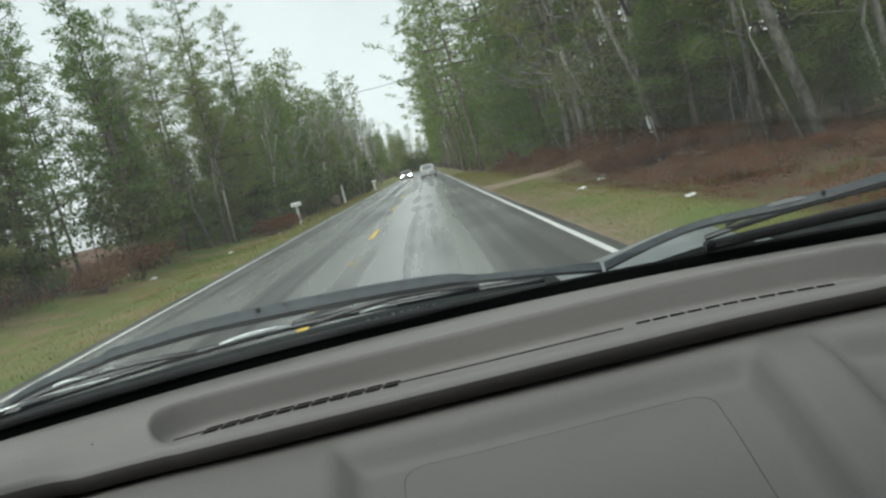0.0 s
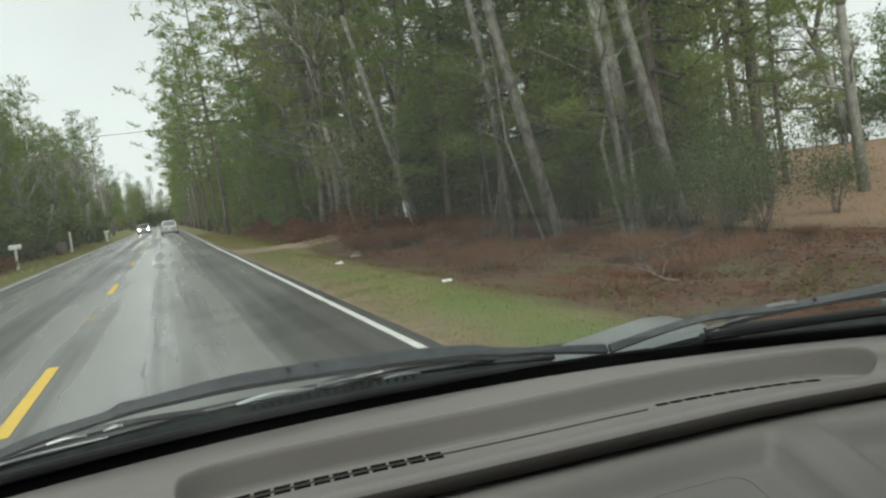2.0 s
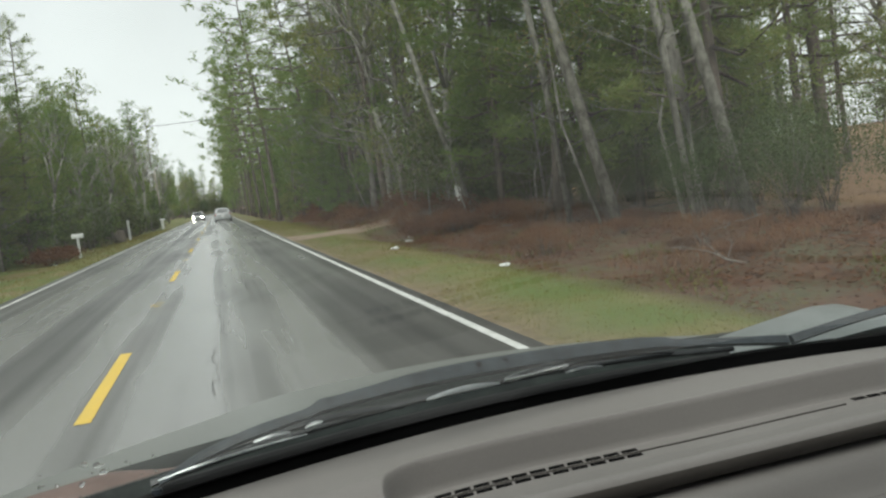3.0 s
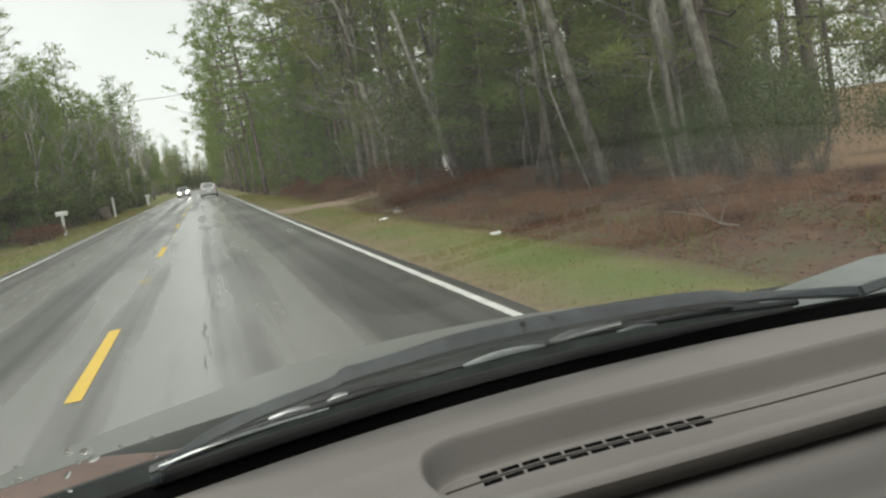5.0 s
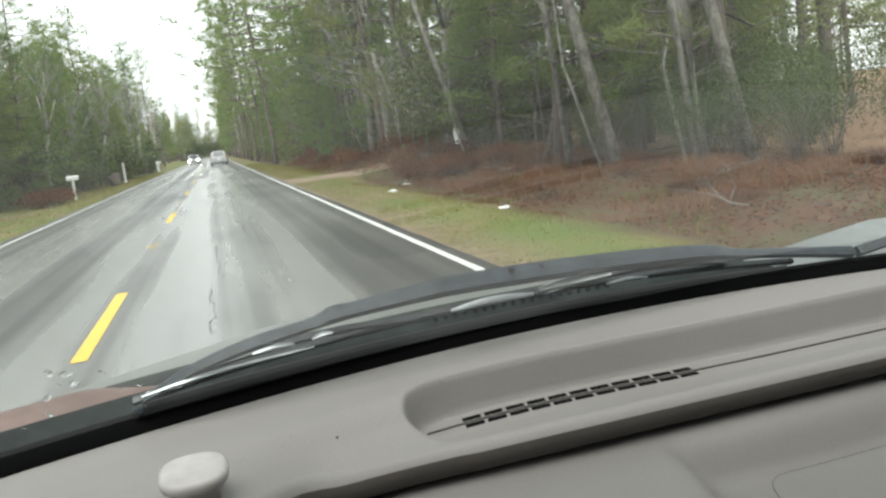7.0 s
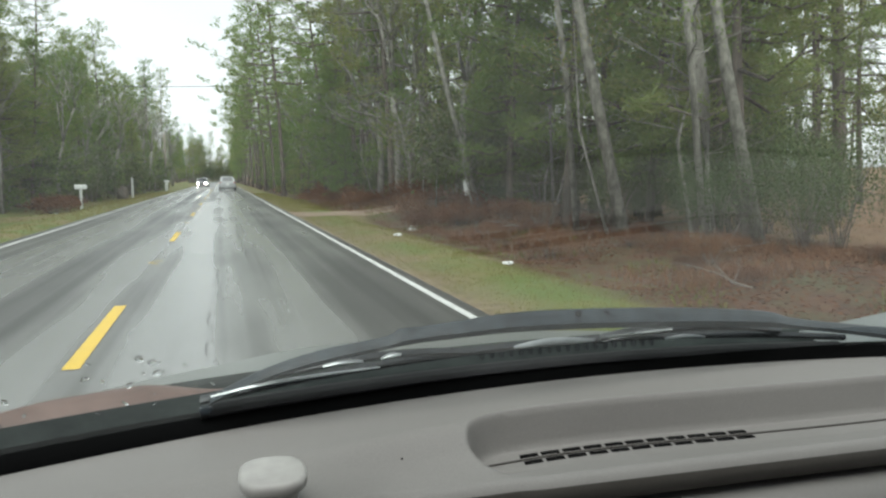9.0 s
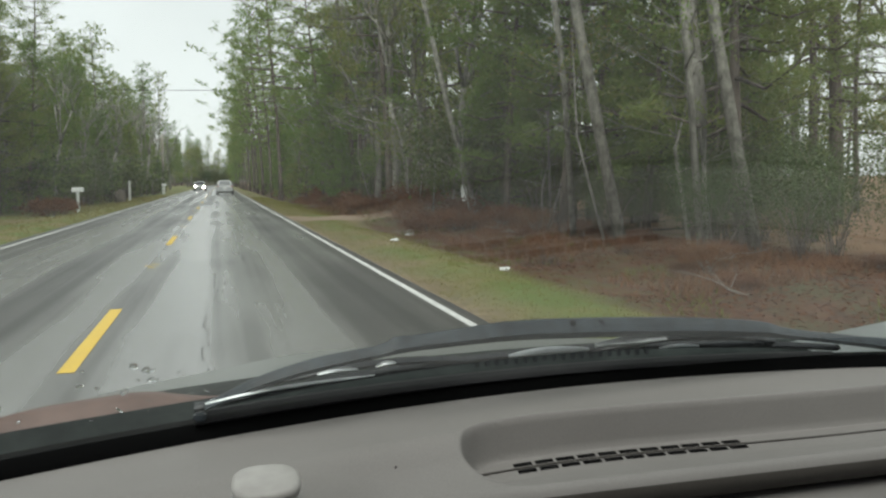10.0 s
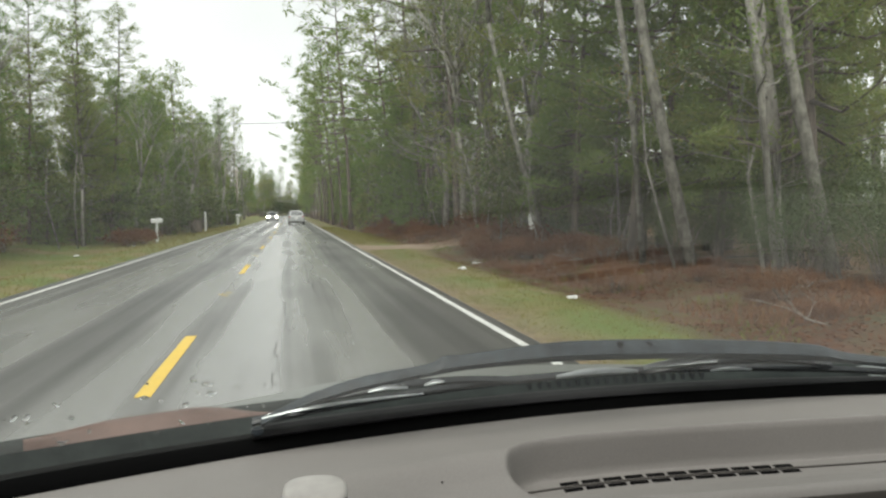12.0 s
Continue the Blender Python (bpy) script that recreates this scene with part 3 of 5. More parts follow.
BRAMBLES = [tuple(plant("dead_bramble", bush(91 + i, h, w, n, M_DEADLEAF, z), ("stems", "leaves"),
                        "rust brown dead bramble and fern clump", "bush", "undergrowth") for n, z in ((3600, 0.07), (1200, 0.13), (450, 0.21)))
            for i, (h, w) in enumerate([(0.9, 2.0), (1.2, 2.2), (0.7, 1.6)])]
USED = set()


def put(kind, x, y, scale=1.0, turn=None):
    turn = rng.uniform(0, 360) if turn is None else turn
    if isinstance(kind, tuple):
        far = math.hypot(x, y)
        kind = kind[0 if far < 27 else 1 if far < 66 else 2]
    m = pose(x, y, terrain(x, y) - 0.02, 0, 0, turn)
    if kind.name in USED:
        ob = copy_thing(kind, m)
    else:
        USED.add(kind.name)
        ob = kind
        ob.matrix_basis = m
    ob.scale = (scale, scale, scale * rng.uniform(0.92, 1.08))
    return ob


def pick(options):
    return options[int(rng.integers(0, len(options)))]


# right-hand wood: a belt of pines on the bank, denser further on, with thick leaning trunks at its near end
for x, y, k, sc in [(8.5, 16.2, 0, 0.95), (8.5, 18.8, 1, 1.0), (8.4, 26.0, 2, 0.9), (8.0, 12.4, 1, 0.85), (9.7, 13.2, 0, 0.85)]:
    put(LEANERS[k], x, y, sc, rng.uniform(-14, 14))
y = 28.0
while y < 150:
    kind = pick(PINES[:2] + MIDDLING + MIDDLING + YOUNG[:2] + LEAFY[:1] + BARE[:1]) if y > 34 else pick(MIDDLING + BARE[:1])
    put(kind, rng.uniform(7.4, 9.8), y, rng.uniform(0.8, 1.1))
    y += rng.uniform(1.8, 4.0) * (1 + y / 110)
for x, y, k in [(10.2, 14.6, 0), (9.6, 17.4, 2), (11.4, 17.0, 1), (9.2, 20.6, 0), (10.8, 22.4, 1), (9.0, 24.4, 2), (12.6, 20.4, 0), (9.8, 28.2, 1), (11.6, 26.6, 2), (13.6, 19.6, 2), (9.4, 34.0, 0), (9.0, 42.0, 2), (9.2, 51.0, 1), (9.4, 63.0, 0), (14.2, 25.0, 1), (16.0, 24.0, 0), (19.6, 28.0, 1)]:
    put(MIDDLING[k], x + rng.uniform(-0.3, 0.3), y, rng.uniform(0.85, 1.1))
for x0, x1, ya, yb, n in [(10.5, 15, 24, 60, 3), (11, 17, 60, 150, 7), (17, 26, 80, 170, 4)]:
    for _ in range(n):
        put(pick(PINES + PINES + LEAFY[:2] + BARE), rng.uniform(x0, x1), rng.uniform(ya, yb), rng.uniform(0.8, 1.1))
for x, y, k in [(9.3, 14.2, BARE[1]), (17.2, 20.0, PINES[2]), (15.2, 18.6, MIDDLING[1]), (16.5, 23.5, PINES[2]), (22.0, 24.5, MIDDLING[0]), (19.0, 18.0, BARE[0]), (24.5, 24.0, BARE[1]), (12.2, 18.8, PINES[0])]:
    put(k, x, y)
for x, y in ((8.2, 43), (7.4, 58), (7.8, 74), (7.6, 36), (8.6, 48), (8.0, 66), (9.0, 54)):
    put(pick(BARE), x, y, rng.uniform(0.7, 0.95))
# low evergreen growth that closes the edge of the wood beside the verge
for _ in range(30):
    y = rng.uniform(46, 165)
    put(pick(YOUNG), rng.uniform(5.9, 7.4) if y > 70 else rng.uniform(6.8, 8.0), y, rng.uniform(0.5, 0.95))
# wide old pines whose limbs reach over the verge
for i, y in enumerate((39, 52, 64, 77, 90, 102, 114, 126, 140, 156, 174)):
    put(SPREADING[i % 2], rng.uniform(4.9, 5.6) if y > 72 else rng.uniform(7.6, 8.4), y, rng.uniform(0.94, 1.1), rng.uniform(-25, 25))
for _ in range(6):
    put(pick([PINES[0], PINES[2]]), rng.uniform(7.8, 10.5), rng.uniform(36, 64), rng.uniform(0.75, 1.0))
# a few tall stems and low growth before the field
for x, y, k in [(14.8, 22.5, BARE[1]), (18.6, 26.0, PINES[2]), (21.2, 29.0, PINES[1]), (13.6, 25.0, YOUNG[1]), (24.0, 30.0, LEAFY[1])]:
    put(k, x, y, rng.uniform(0.95, 1.1))
for _ in range(44):
    y = rng.uniform(24, 150)
    put(pick(YOUNG), rng.uniform(9.2, 13.5), y, rng.uniform(0.7, 1.1))
for x, y, k in [(8.2, 12.5, 0.45), (9.2, 11.4, 0.5), (8.6, 17.0, 0.5), (10.4, 12.0, 0.6)]:
    put(BUSHES[2], x, y, k)
for _ in range(14):
    put(pick(BUSHES), rng.uniform(9.6, 14.5), rng.uniform(13, 27), rng.uniform(0.45, 0.85))
for _ in range(52):
    y = rng.uniform(20, 110)
    put(pick(BUSHES), rng.uniform(8.0, 13), y, rng.uniform(0.5, 1.15))
for _ in range(80):
    y = 8.5 + 80 * rng.random() ** 1.4
    put(pick(BRAMBLES), rng.uniform(5.9, 9.4), y, rng.uniform(0.22, 0.45) if y < 20 else rng.uniform(0.35, 0.9))

# left-hand wood, set back where the verge widens near the camera
def left_front(y):
    return -8.9 - 4.0 * smoothstep(42, 22, y)


y = 15.0
while y < 150:
    if y < 52:
        put(pick(MIDDLING + MIDDLING + YOUNG[:2] + BARE[1:]), left_front(y) - rng.uniform(0.4, 2.0), y, rng.uniform(0.58, 0.78))
    else:
        put(pick(PINES[1:] + MIDDLING + MIDDLING + YOUNG[1:2] + BARE[:2]), left_front(y) - rng.uniform(0.6, 3.0), y, rng.uniform(0.62, 0.84))
    y += rng.uniform(1.3, 2.6) * (1 + y / 120)
for _ in range(16):
    y = rng.uniform(20, 54)
    put(pick(MIDDLING + BARE[:2] + PINES[3:]), left_front(y) - rng.uniform(2.5, 9), y, rng.uniform(0.6, 0.8))
for off, deep, n in [(3, 8, 34), (8, 20, 26)]:
    for _ in range(n):
        y = rng.uniform(54, 175)
        put(pick(PINES + MIDDLING + LEAFY[:1] + BARE), left_front(y) - rng.uniform(off, deep), y, rng.uniform(0.68, 0.9))
for _ in range(80):
    y = 16 + 130 * rng.random() ** 1.25
    put(pick(YOUNG), left_front(y) - rng.uniform(-0.4, 3.0), y, rng.uniform(0.55, 0.95))
for _ in range(60):
    y = rng.uniform(16, 140)
    put(pick(BUSHES), left_front(y) - rng.uniform(-0.6, 3.0), y, rng.uniform(0.7, 1.3))
for x, y in ((-8.8, 92), (-8.4, 104), (-8.8, 118), (-8.2, 131), (-8.6, 146), (-9.2, 83), (-8.7, 50), (-9.0, 61), (-8.6, 72), (-9.4, 40), (-10.6, 33), (-8.4, 98), (-8.3, 111)):
    put(pick(BARE), x, y, rng.uniform(0.75, 0.95))
for _ in range(6):
    y = rng.uniform(16, 60)
    put(pick(BRAMBLES), left_front(y) + rng.uniform(0.8, 2.2), y, rng.uniform(0.7, 1.2))

# the end of the straight and the far side of the field
for k in range(16):
    put(pick(PINES + LEAFY + BARE), -9 + 1.1 * k + rng.uniform(-0.5, 0.5), 345 + rng.uniform(0, 14), rng.uniform(0.55, 0.85))
for k in range(18):
    put(BUSHES[k % 3], -9 + 1.0 * k + rng.uniform(-0.4, 0.4), 341 + rng.uniform(0, 3), rng.uniform(1.6, 2.4))
for k in range(16):
    put(pick(PINES[:3] + MIDDLING), rng.uniform(4.6, 6.4), 178 + 9.8 * k, rng.uniform(0.95, 1.15))
for _ in range(26):
    put(pick(PINES[1:] + MIDDLING + BARE + LEAFY), -rng.uniform(7.5, 15), rng.uniform(140, 330), rng.uniform(0.7, 0.95))
for _ in range(36):
    y = rng.uniform(150, 330)
    side = rng.choice((-1, 1))
    put(pick(PINES + BARE + LEAFY), (side * rng.uniform(7.5, 22) - 1), y, rng.uniform(0.75, 0.95))
for _ in range(50):
    put(pick(PINES + PINES + BARE + LEAFY), rng.uniform(-24, 24), rng.uniform(346, 380), rng.uniform(0.7, 1.0))
for _ in range(40):
    put(pick(BUSHES), rng.uniform(5, 30) * rng.choice((-1, 1)), rng.uniform(290, 340), rng.uniform(1.6, 2.6))
for _ in range(84):
    a = radians(rng.uniform(14, 66))
    d = rng.uniform(75, 115)
    put(pick(MIDDLING + MIDDLING + YOUNG[:2] + PINES[1:2] + BARE + LEAFY), d * math.sin(a), d * math.cos(a), rng.uniform(0.75, 1.05))
for _ in range(50):
    a = radians(rng.uniform(14, 66))
    d = rng.uniform(72, 80)
    put(pick(BUSHES), d * math.sin(a), d * math.cos(a), rng.uniform(1.0, 1.7))


# ------------------------------------------------------------------ small growth on the ground
def blades(n, xa, xb, ya, yb, height, width, seed, keep=None):
    """Thin leaning blades, denser towards the near end."""
    g = np.random.default_rng(seed)
    u = g.random(n) ** 1.7
    ys = ya + (yb - ya) * u
    xs_ = xa + (xb - xa) * g.random(n)
    if keep is not None:
        k = np.array([keep(x, y) for x, y in zip(xs_, ys)])
        xs_, ys = xs_[k], ys[k]
    zs = np.array([terrain(x, y) for x, y in zip(xs_, ys)])
    n = len(xs_)
    base = np.stack([xs_, ys, zs - 0.01], axis=1)
    h = height * g.uniform(0.5, 1.3, n) * (1 + ys / 60)
    az = g.uniform(0, 2 * math.pi, n)
    side = np.stack([np.cos(az), np.sin(az), np.zeros(n)], axis=1) * (width * (1 + ys / 40))[:, None]
    lean = g.normal(size=(n, 3)) * 0.45
    lean[:, 2] = 1
    tip = base + lean * h[:, None]
    return np.stack([base - side, base + side, tip + side * 0.3, tip - side * 0.3], axis=1)


def off_drive(x, y):
    return abs(y - 31.0 + 0.5 * math.sin(x)) > 2.3


right_grass = new("verge_grass", quads_mesh("verge_grass", blades(56000, ROAD_R + 0.12, 5.6, 3.5, 75, 0.024, 0.005, 5, off_drive), M_GRASS))
tagged(right_grass, "short damp green and tan grass along the road", "grass", kind="stuff")
left_grass = new("verge_grass", quads_mesh("verge_grass", blades(24000, -13.0, ROAD_L + 0.03, 9, 90, 0.04, 0.007, 6), M_GRASS))
tagged(left_grass, "short damp green and tan grass along the road", "grass", kind="stuff")
tall_dry = new("dry_grass", quads_mesh("dry_grass", blades(11000, 5.6, 9.5, 9, 70, 0.16, 0.006, 8, lambda x, y: off_drive(x, y) and noise.noise(Vector((x * 0.5, y * 0.35, 2))) > -0.05), M_DRYGRASS))
tagged(tall_dry, "rust brown dead grass stems on the bank", "grass", kind="stuff")
bank_weeds = new("bank_weeds", quads_mesh("bank_weeds", blades(9000, 4.9, 8.5, 4, 60, 0.09, 0.007, 14, lambda x, y: off_drive(x, y) and noise.noise(Vector((x * 0.7, y * 0.5, 9))) > 0.22), M_GRASS))
tagged(bank_weeds, "patches of green weeds among dead leaves", "weeds", kind="stuff")
field_grass = new("field_grass", quads_mesh("field_grass", blades(14000, 11, 60, 8, 60, 0.06, 0.006, 9), M_DRYGRASS))
tagged(field_grass, "short dry orange-brown field stubble", "grass", kind="stuff")
left_dry = new("dry_grass", quads_mesh("dry_grass", blades(6000, -18, -11.5, 14, 60, 0.3, 0.008, 10), M_DRYGRASS))
tagged(left_dry, "tan dead grass stems before the trees", "grass", kind="stuff")

g_l = np.random.default_rng(12)
lx, ly = 4.8 + 6.2 * g_l.random(90000), 4.5 + 50 * g_l.random(90000) ** 1.6
lit = np.array([noise.noise(Vector((a * 0.8, b * 0.6, 5))) + 0.30 * min(1.0, (a - 5.6)) for a, b in zip(lx, ly)]) + 0.30 * g_l.normal(size=90000) > 0.0
lx, ly = lx[lit], ly[lit]
heap = np.array([0.10 * max(0.0, noise.noise(Vector((a * 1.3, b * 1.1, 17)))) for a, b in zip(lx, ly)])
lz = np.array([terrain(a, b) + 0.012 for a, b in zip(lx, ly)])
leaf_at = np.stack([lx, ly, lz + (0.03 + heap) * g_l.random(len(lx))], axis=1)
leaf_quads = leaf_at[:, None] + (random_quads(leaf_at, 0.075, 0.055, g_l) - leaf_at[:, None]) * (1, 1, 0.3)
litter_ob = new("leaf_litter", quads_mesh("leaf_litter", leaf_quads, M_DEADLEAF))
tagged(litter_ob, "fallen brown leaves on the bank under trees", "leaves", kind="stuff")

# dead sticks and small fallen limbs on the bank
def stick_mesh(seed):
    r = random.Random(seed)
    v, f, tips = [], [], []
    ln = r.uniform(0.8, 1.8)
    pts = [Vector((ln * k / 4, r.gauss(0, 0.05) * ln, 0.03 + 0.06 * k * r.random())) for k in range(5)]
    tube(pts, [0.020, 0.018, 0.014, 0.010, 0.004], 5, v, f)
    for k in range(4):
        branch_out(r, pts[1 + k % 3], Vector((r.uniform(0.3, 1), r.gauss(0, 0.8), r.uniform(0.1, 0.7))).normalized(), r.uniform(0.2, 0.5), 0.009, 1, v, f, tips)
    return mesh_from("fallen_branch", v, f, M_TWIG, True)


STICKS = [tagged(new("fallen_branch", stick_mesh(401 + i)), "pale dead branch fallen on brown leaves", "branch", "fallen branches") for i in range(4)]
for _ in range(16):
    put(pick(STICKS), rng.uniform(5.9, 9.2), rng.uniform(8.5, 34), rng.uniform(0.6, 1.3))

# thin bare saplings and stems along the front of the wood
def sapling_mesh(seed):
    r = random.Random(seed)
    v, f, tips = [], [], []
    top = Vector((r.gauss(0, 0.5), r.gauss(0, 0.5), r.uniform(3.5, 6.5)))
    mid = top * 0.5 + Vector((r.gauss(0, 0.25), r.gauss(0, 0.25), 0))
    tube([Vector((0, 0, -0.2)), mid, top], [0.045, 0.035, 0.012], 6, v, f)
    for k in range(12):
        p = mid.lerp(top, r.uniform(-0.3, 1))
        branch_out(r, p, Vector((r.gauss(0, 1), r.gauss(0, 1), r.uniform(0.2, 1))).normalized(), r.uniform(0.5, 1.1), 0.012, 2, v, f, tips)
    return mesh_from("trunk", v, f, M_BARK_PALE, True)


SAPLINGS = [plant("sapling", (sapling_mesh(201 + i),), ("trunk",), "thin pale bare sapling at the wood's edge", "sapling", "saplings") for i in range(4)]
for _ in range(30):
    y = rng.uniform(12, 70)
    put(pick(SAPLINGS), rng.uniform(7.2, 10.0), y, rng.uniform(0.7, 1.2))
for _ in range(10):
    y = rng.uniform(25, 80)
    put(pick(SAPLINGS), left_front(y) + rng.uniform(-1, 0.6), y, rng.uniform(0.7, 1.2))

for kinds in [(k,) for k in LEANERS] + PINES + MIDDLING + SPREADING + YOUNG + LEAFY + BARE + BUSHES + BRAMBLES:
    for kind in kinds:
        if kind.name not in USED:
            for o in (*kind.children, kind):
                bpy.data.objects.remove(o)

# sandy drive across the ditch
M_DIRT = surface("sandy_dirt", (0.17, 0.12, 0.08), (0.26, 0.19, 0.13), 1.5, (0.75, 0.9), 0.5, 30.0, dist=0.02)


def drive_at(x, k):
    yc = 31.0 + 0.5 * math.sin(x)
    y = yc + (1.8 + 0.25 * math.sin(3 * x)) * k
    return (x, y, max(terrain(x, y), road_z(ROAD_R) - 0.03) + 0.012)


drive = new("driveway", grid_mesh("driveway", list(np.linspace(ROAD_R - 0.02, 10.5, 36)), list(np.linspace(-1, 1, 12)), drive_at, M_DIRT))
tagged(drive, "sandy dirt driveway crossing the grass verge", "driveway", kind="structure")

# ------------------------------------------------------------------ vehicles on the road
M_TYREDARK = plain("underbody", (0.01, 0.01, 0.01), 0.8)
M_CARGLASS = plain("car_window_glass", (0.03, 0.035, 0.037), 0.06)
M_SILVER = surface("silver_car_paint", (0.30, 0.31, 0.315), (0.35, 0.36, 0.365), 3.0, (0.2, 0.32), 0.05, 90.0, metallic=0.1, coat=0.6, dist=0.001)
M_GREYCAR = surface("grey_car_paint", (0.16, 0.165, 0.16), (0.20, 0.205, 0.20), 3.0, (0.2, 0.32), 0.05, 90.0, metallic=0.35, coat=0.6, dist=0.001)
M_HEAD = glow("lit_headlight", (1.0, 0.92, 0.76), 110.0)
M_TAIL = plain("red_tail_lamp", (0.35, 0.02, 0.02), 0.15)
M_PLATE = plain("plate_white", (0.6, 0.6, 0.58), 0.4)
M_CHROME = plain("chrome_trim", (0.6, 0.6, 0.6), 0.15, 1.0)


def wheel_mesh():
    bm = bmesh.new()
    r = bmesh.ops.create_cone(bm, cap_ends=True, segments=28, radius1=0.31, radius2=0.31, depth=0.2)
    bmesh.ops.rotate(bm, verts=bm.verts, cent=(0, 0, 0), matrix=Matrix.Rotation(radians(90), 3, "Y"))
    bmesh.ops.bevel(bm, geom=[e for e in bm.edges if abs(e.verts[0].co.x - e.verts[1].co.x) < 1e-5], offset=0.03, segments=2, affect="EDGES")
    tyre = bm_mesh("tyre", bm, M_BLACK, True)
    bm = bmesh.new()
    r = bmesh.ops.create_cone(bm, cap_ends=True, segments=20, radius1=0.2, radius2=0.2, depth=0.215)
    bmesh.ops.rotate(bm, verts=bm.verts, cent=(0, 0, 0), matrix=Matrix.Rotation(radians(90), 3, "Y"))
    return tyre, bm_mesh("rim", bm, plain("rim_alloy", (0.45, 0.45, 0.46), 0.35, 0.9))


TYRE, RIM = wheel_mesh()


def wheel(parent, x, y, z=0.30):
    w = new("wheel")
    w.parent = parent
    w.location = (x, y, z)
    part("tyre", TYRE, w, "black rubber tyre")
    part("rim", RIM, w, "grey alloy rim")
    return w



def shell(name, stations, material):
    """Loft of (y, half width, low z, shoulder z, top z, top half width) sections."""
    v, f = [], []
    for y, w, zl, zs, zt, wt in stations:
        ring = [(-w * 0.92, zl), (-w, zl + 0.10), (-w, zs - 0.06), (-w * 0.985, zs), (-wt, zt - 0.02), (-wt * 0.9, zt)]
        ring += [(-a, b) for a, b in reversed(ring)]
        v += [(a, y, b) for a, b in ring]
    k = 12
    for i in range(len(stations) - 1):
        for j in range(k):
            j2 = (j + 1) % k
            f.append((i * k + j, i * k + j2, (i + 1) * k + j2, (i + 1) * k + j))
    f.append(tuple(range(k)))
    f.append(tuple(reversed([(len(stations) - 1) * k + j for j in range(k)])))
    me = mesh_from(name, v, f, material, False)
    return me


def road_car(paint, label, lit, roof=1.46, hatch=True):
    """A small car, nose towards +y."""
    top = tagged(new("car"), label, "car", "cars on the road")
    W2 = 0.88
    part("body", shell("body", [(-2.15, 0.78, 0.36, 0.72, 0.84, 0.70), (-2.05, 0.84, 0.26, 0.80, 0.95, 0.76), (-1.5, W2, 0.20, 0.86, 0.97, 0.80), (0.0, W2, 0.20, 0.86, 0.96, 0.80),
                               (0.95, W2, 0.20, 0.82, 0.94, 0.78), (1.7, 0.85, 0.22, 0.72, 0.82, 0.70), (2.08, 0.76, 0.26, 0.62, 0.70, 0.60), (2.2, 0.66, 0.34, 0.54, 0.60, 0.50)], paint), top)
    tail = -1.95 if hatch else -1.45
    part("cabin", shell("cabin", [(tail, 0.76, 0.90, 0.94, 0.955, 0.74), (tail + 0.38, 0.75, 0.90, 1.30, roof - 0.05, 0.58), (tail + 0.75, 0.75, 0.90, 1.34, roof, 0.60),
                                  (-0.1, 0.75, 0.90, 1.34, roof, 0.60), (0.35, 0.75, 0.90, 1.30, roof - 0.04, 0.58), (1.15, 0.76, 0.88, 0.93, 0.945, 0.70)], paint), top)

    def flat(name, pts, mat, lab, off):
        c = sum((Vector(p) for p in pts), Vector()) / len(pts)
        o = Vector(off)
        outer = [Vector(p) + o for p in pts]
        inner = [Vector(p) - o for p in pts]
        n = len(pts)
        faces = [tuple(range(n)), tuple(reversed(range(n, 2 * n)))] + [(i, i + n, (i + 1) % n + n, (i + 1) % n) for i in range(n)]
        part(name, mesh_from(name, outer + inner, faces, mat), top, lab)
    flat("rear_window", [(-0.62, tail + 0.07, 1.0), (0.62, tail + 0.07, 1.0), (0.50, tail + 0.37, roof - 0.10), (-0.50, tail + 0.37, roof - 0.10)], M_CARGLASS, "dark rear window", (0, -0.03, 0.02))
    flat("windshield", [(-0.64, 1.06, 0.99), (0.64, 1.06, 0.99), (0.50, 0.40, roof - 0.09), (-0.50, 0.40, roof - 0.09)], M_CARGLASS, "dark windshield", (0, 0.02, 0.03))
    for sx in (-1, 1):
        flat("side_window", [(sx * 0.735, -1.1, 0.99), (sx * 0.735, 0.80, 0.99), (sx * 0.60, 0.28, roof - 0.10), (sx * 0.60, -1.0, roof - 0.10)], M_CARGLASS, "dark side window", (sx * 0.02, 0, 0.006))
        part("mirror", box_mesh("mirror", sx * 0.9 - 0.09, sx * 0.9 + 0.09, 0.62, 0.74, 0.94, 1.06, paint, 0.02), top)
        part("tail_lamp", box_mesh("tail_lamp", sx * 0.68 - 0.11, sx * 0.68 + 0.11, -2.14, -2.0, 0.74, 0.90, M_TAIL, 0.02), top, "red tail lamp")
        part("headlight", box_mesh("headlight", sx * 0.60 - 0.11, sx * 0.60 + 0.11, 2.0, 2.17, 0.57, 0.68, M_HEAD if lit else M_CHROME, 0.02), top, "bright lit headlight" if lit else "clear headlight")
        for y in (-1.32, 1.36):
            wheel(top, sx * 0.80, y, 0.31)
    part("rear_bumper", box_mesh("rear_bumper", -0.80, 0.80, -2.24, -2.05, 0.36, 0.56, paint, 0.04), top)
    part("front_bumper", box_mesh("front_bumper", -0.74, 0.74, 2.08, 2.28, 0.30, 0.50, paint, 0.04), top)
    part("grille", box_mesh("grille", -0.38, 0.38, 2.14, 2.25, 0.52, 0.64, M_TYREDARK, 0.01), top, "black front grille")
    part("number_plate", box_mesh("number_plate", -0.16, 0.16, -2.27, -2.23, 0.60, 0.76, M_PLATE, 0.004), top, "plain white number plate")
    part("chrome_strip", box_mesh("chrome_strip", -0.7, 0.7, -2.26, -2.235, 0.40, 0.44, M_CHROME, 0.004), top, "pale bumper strip")
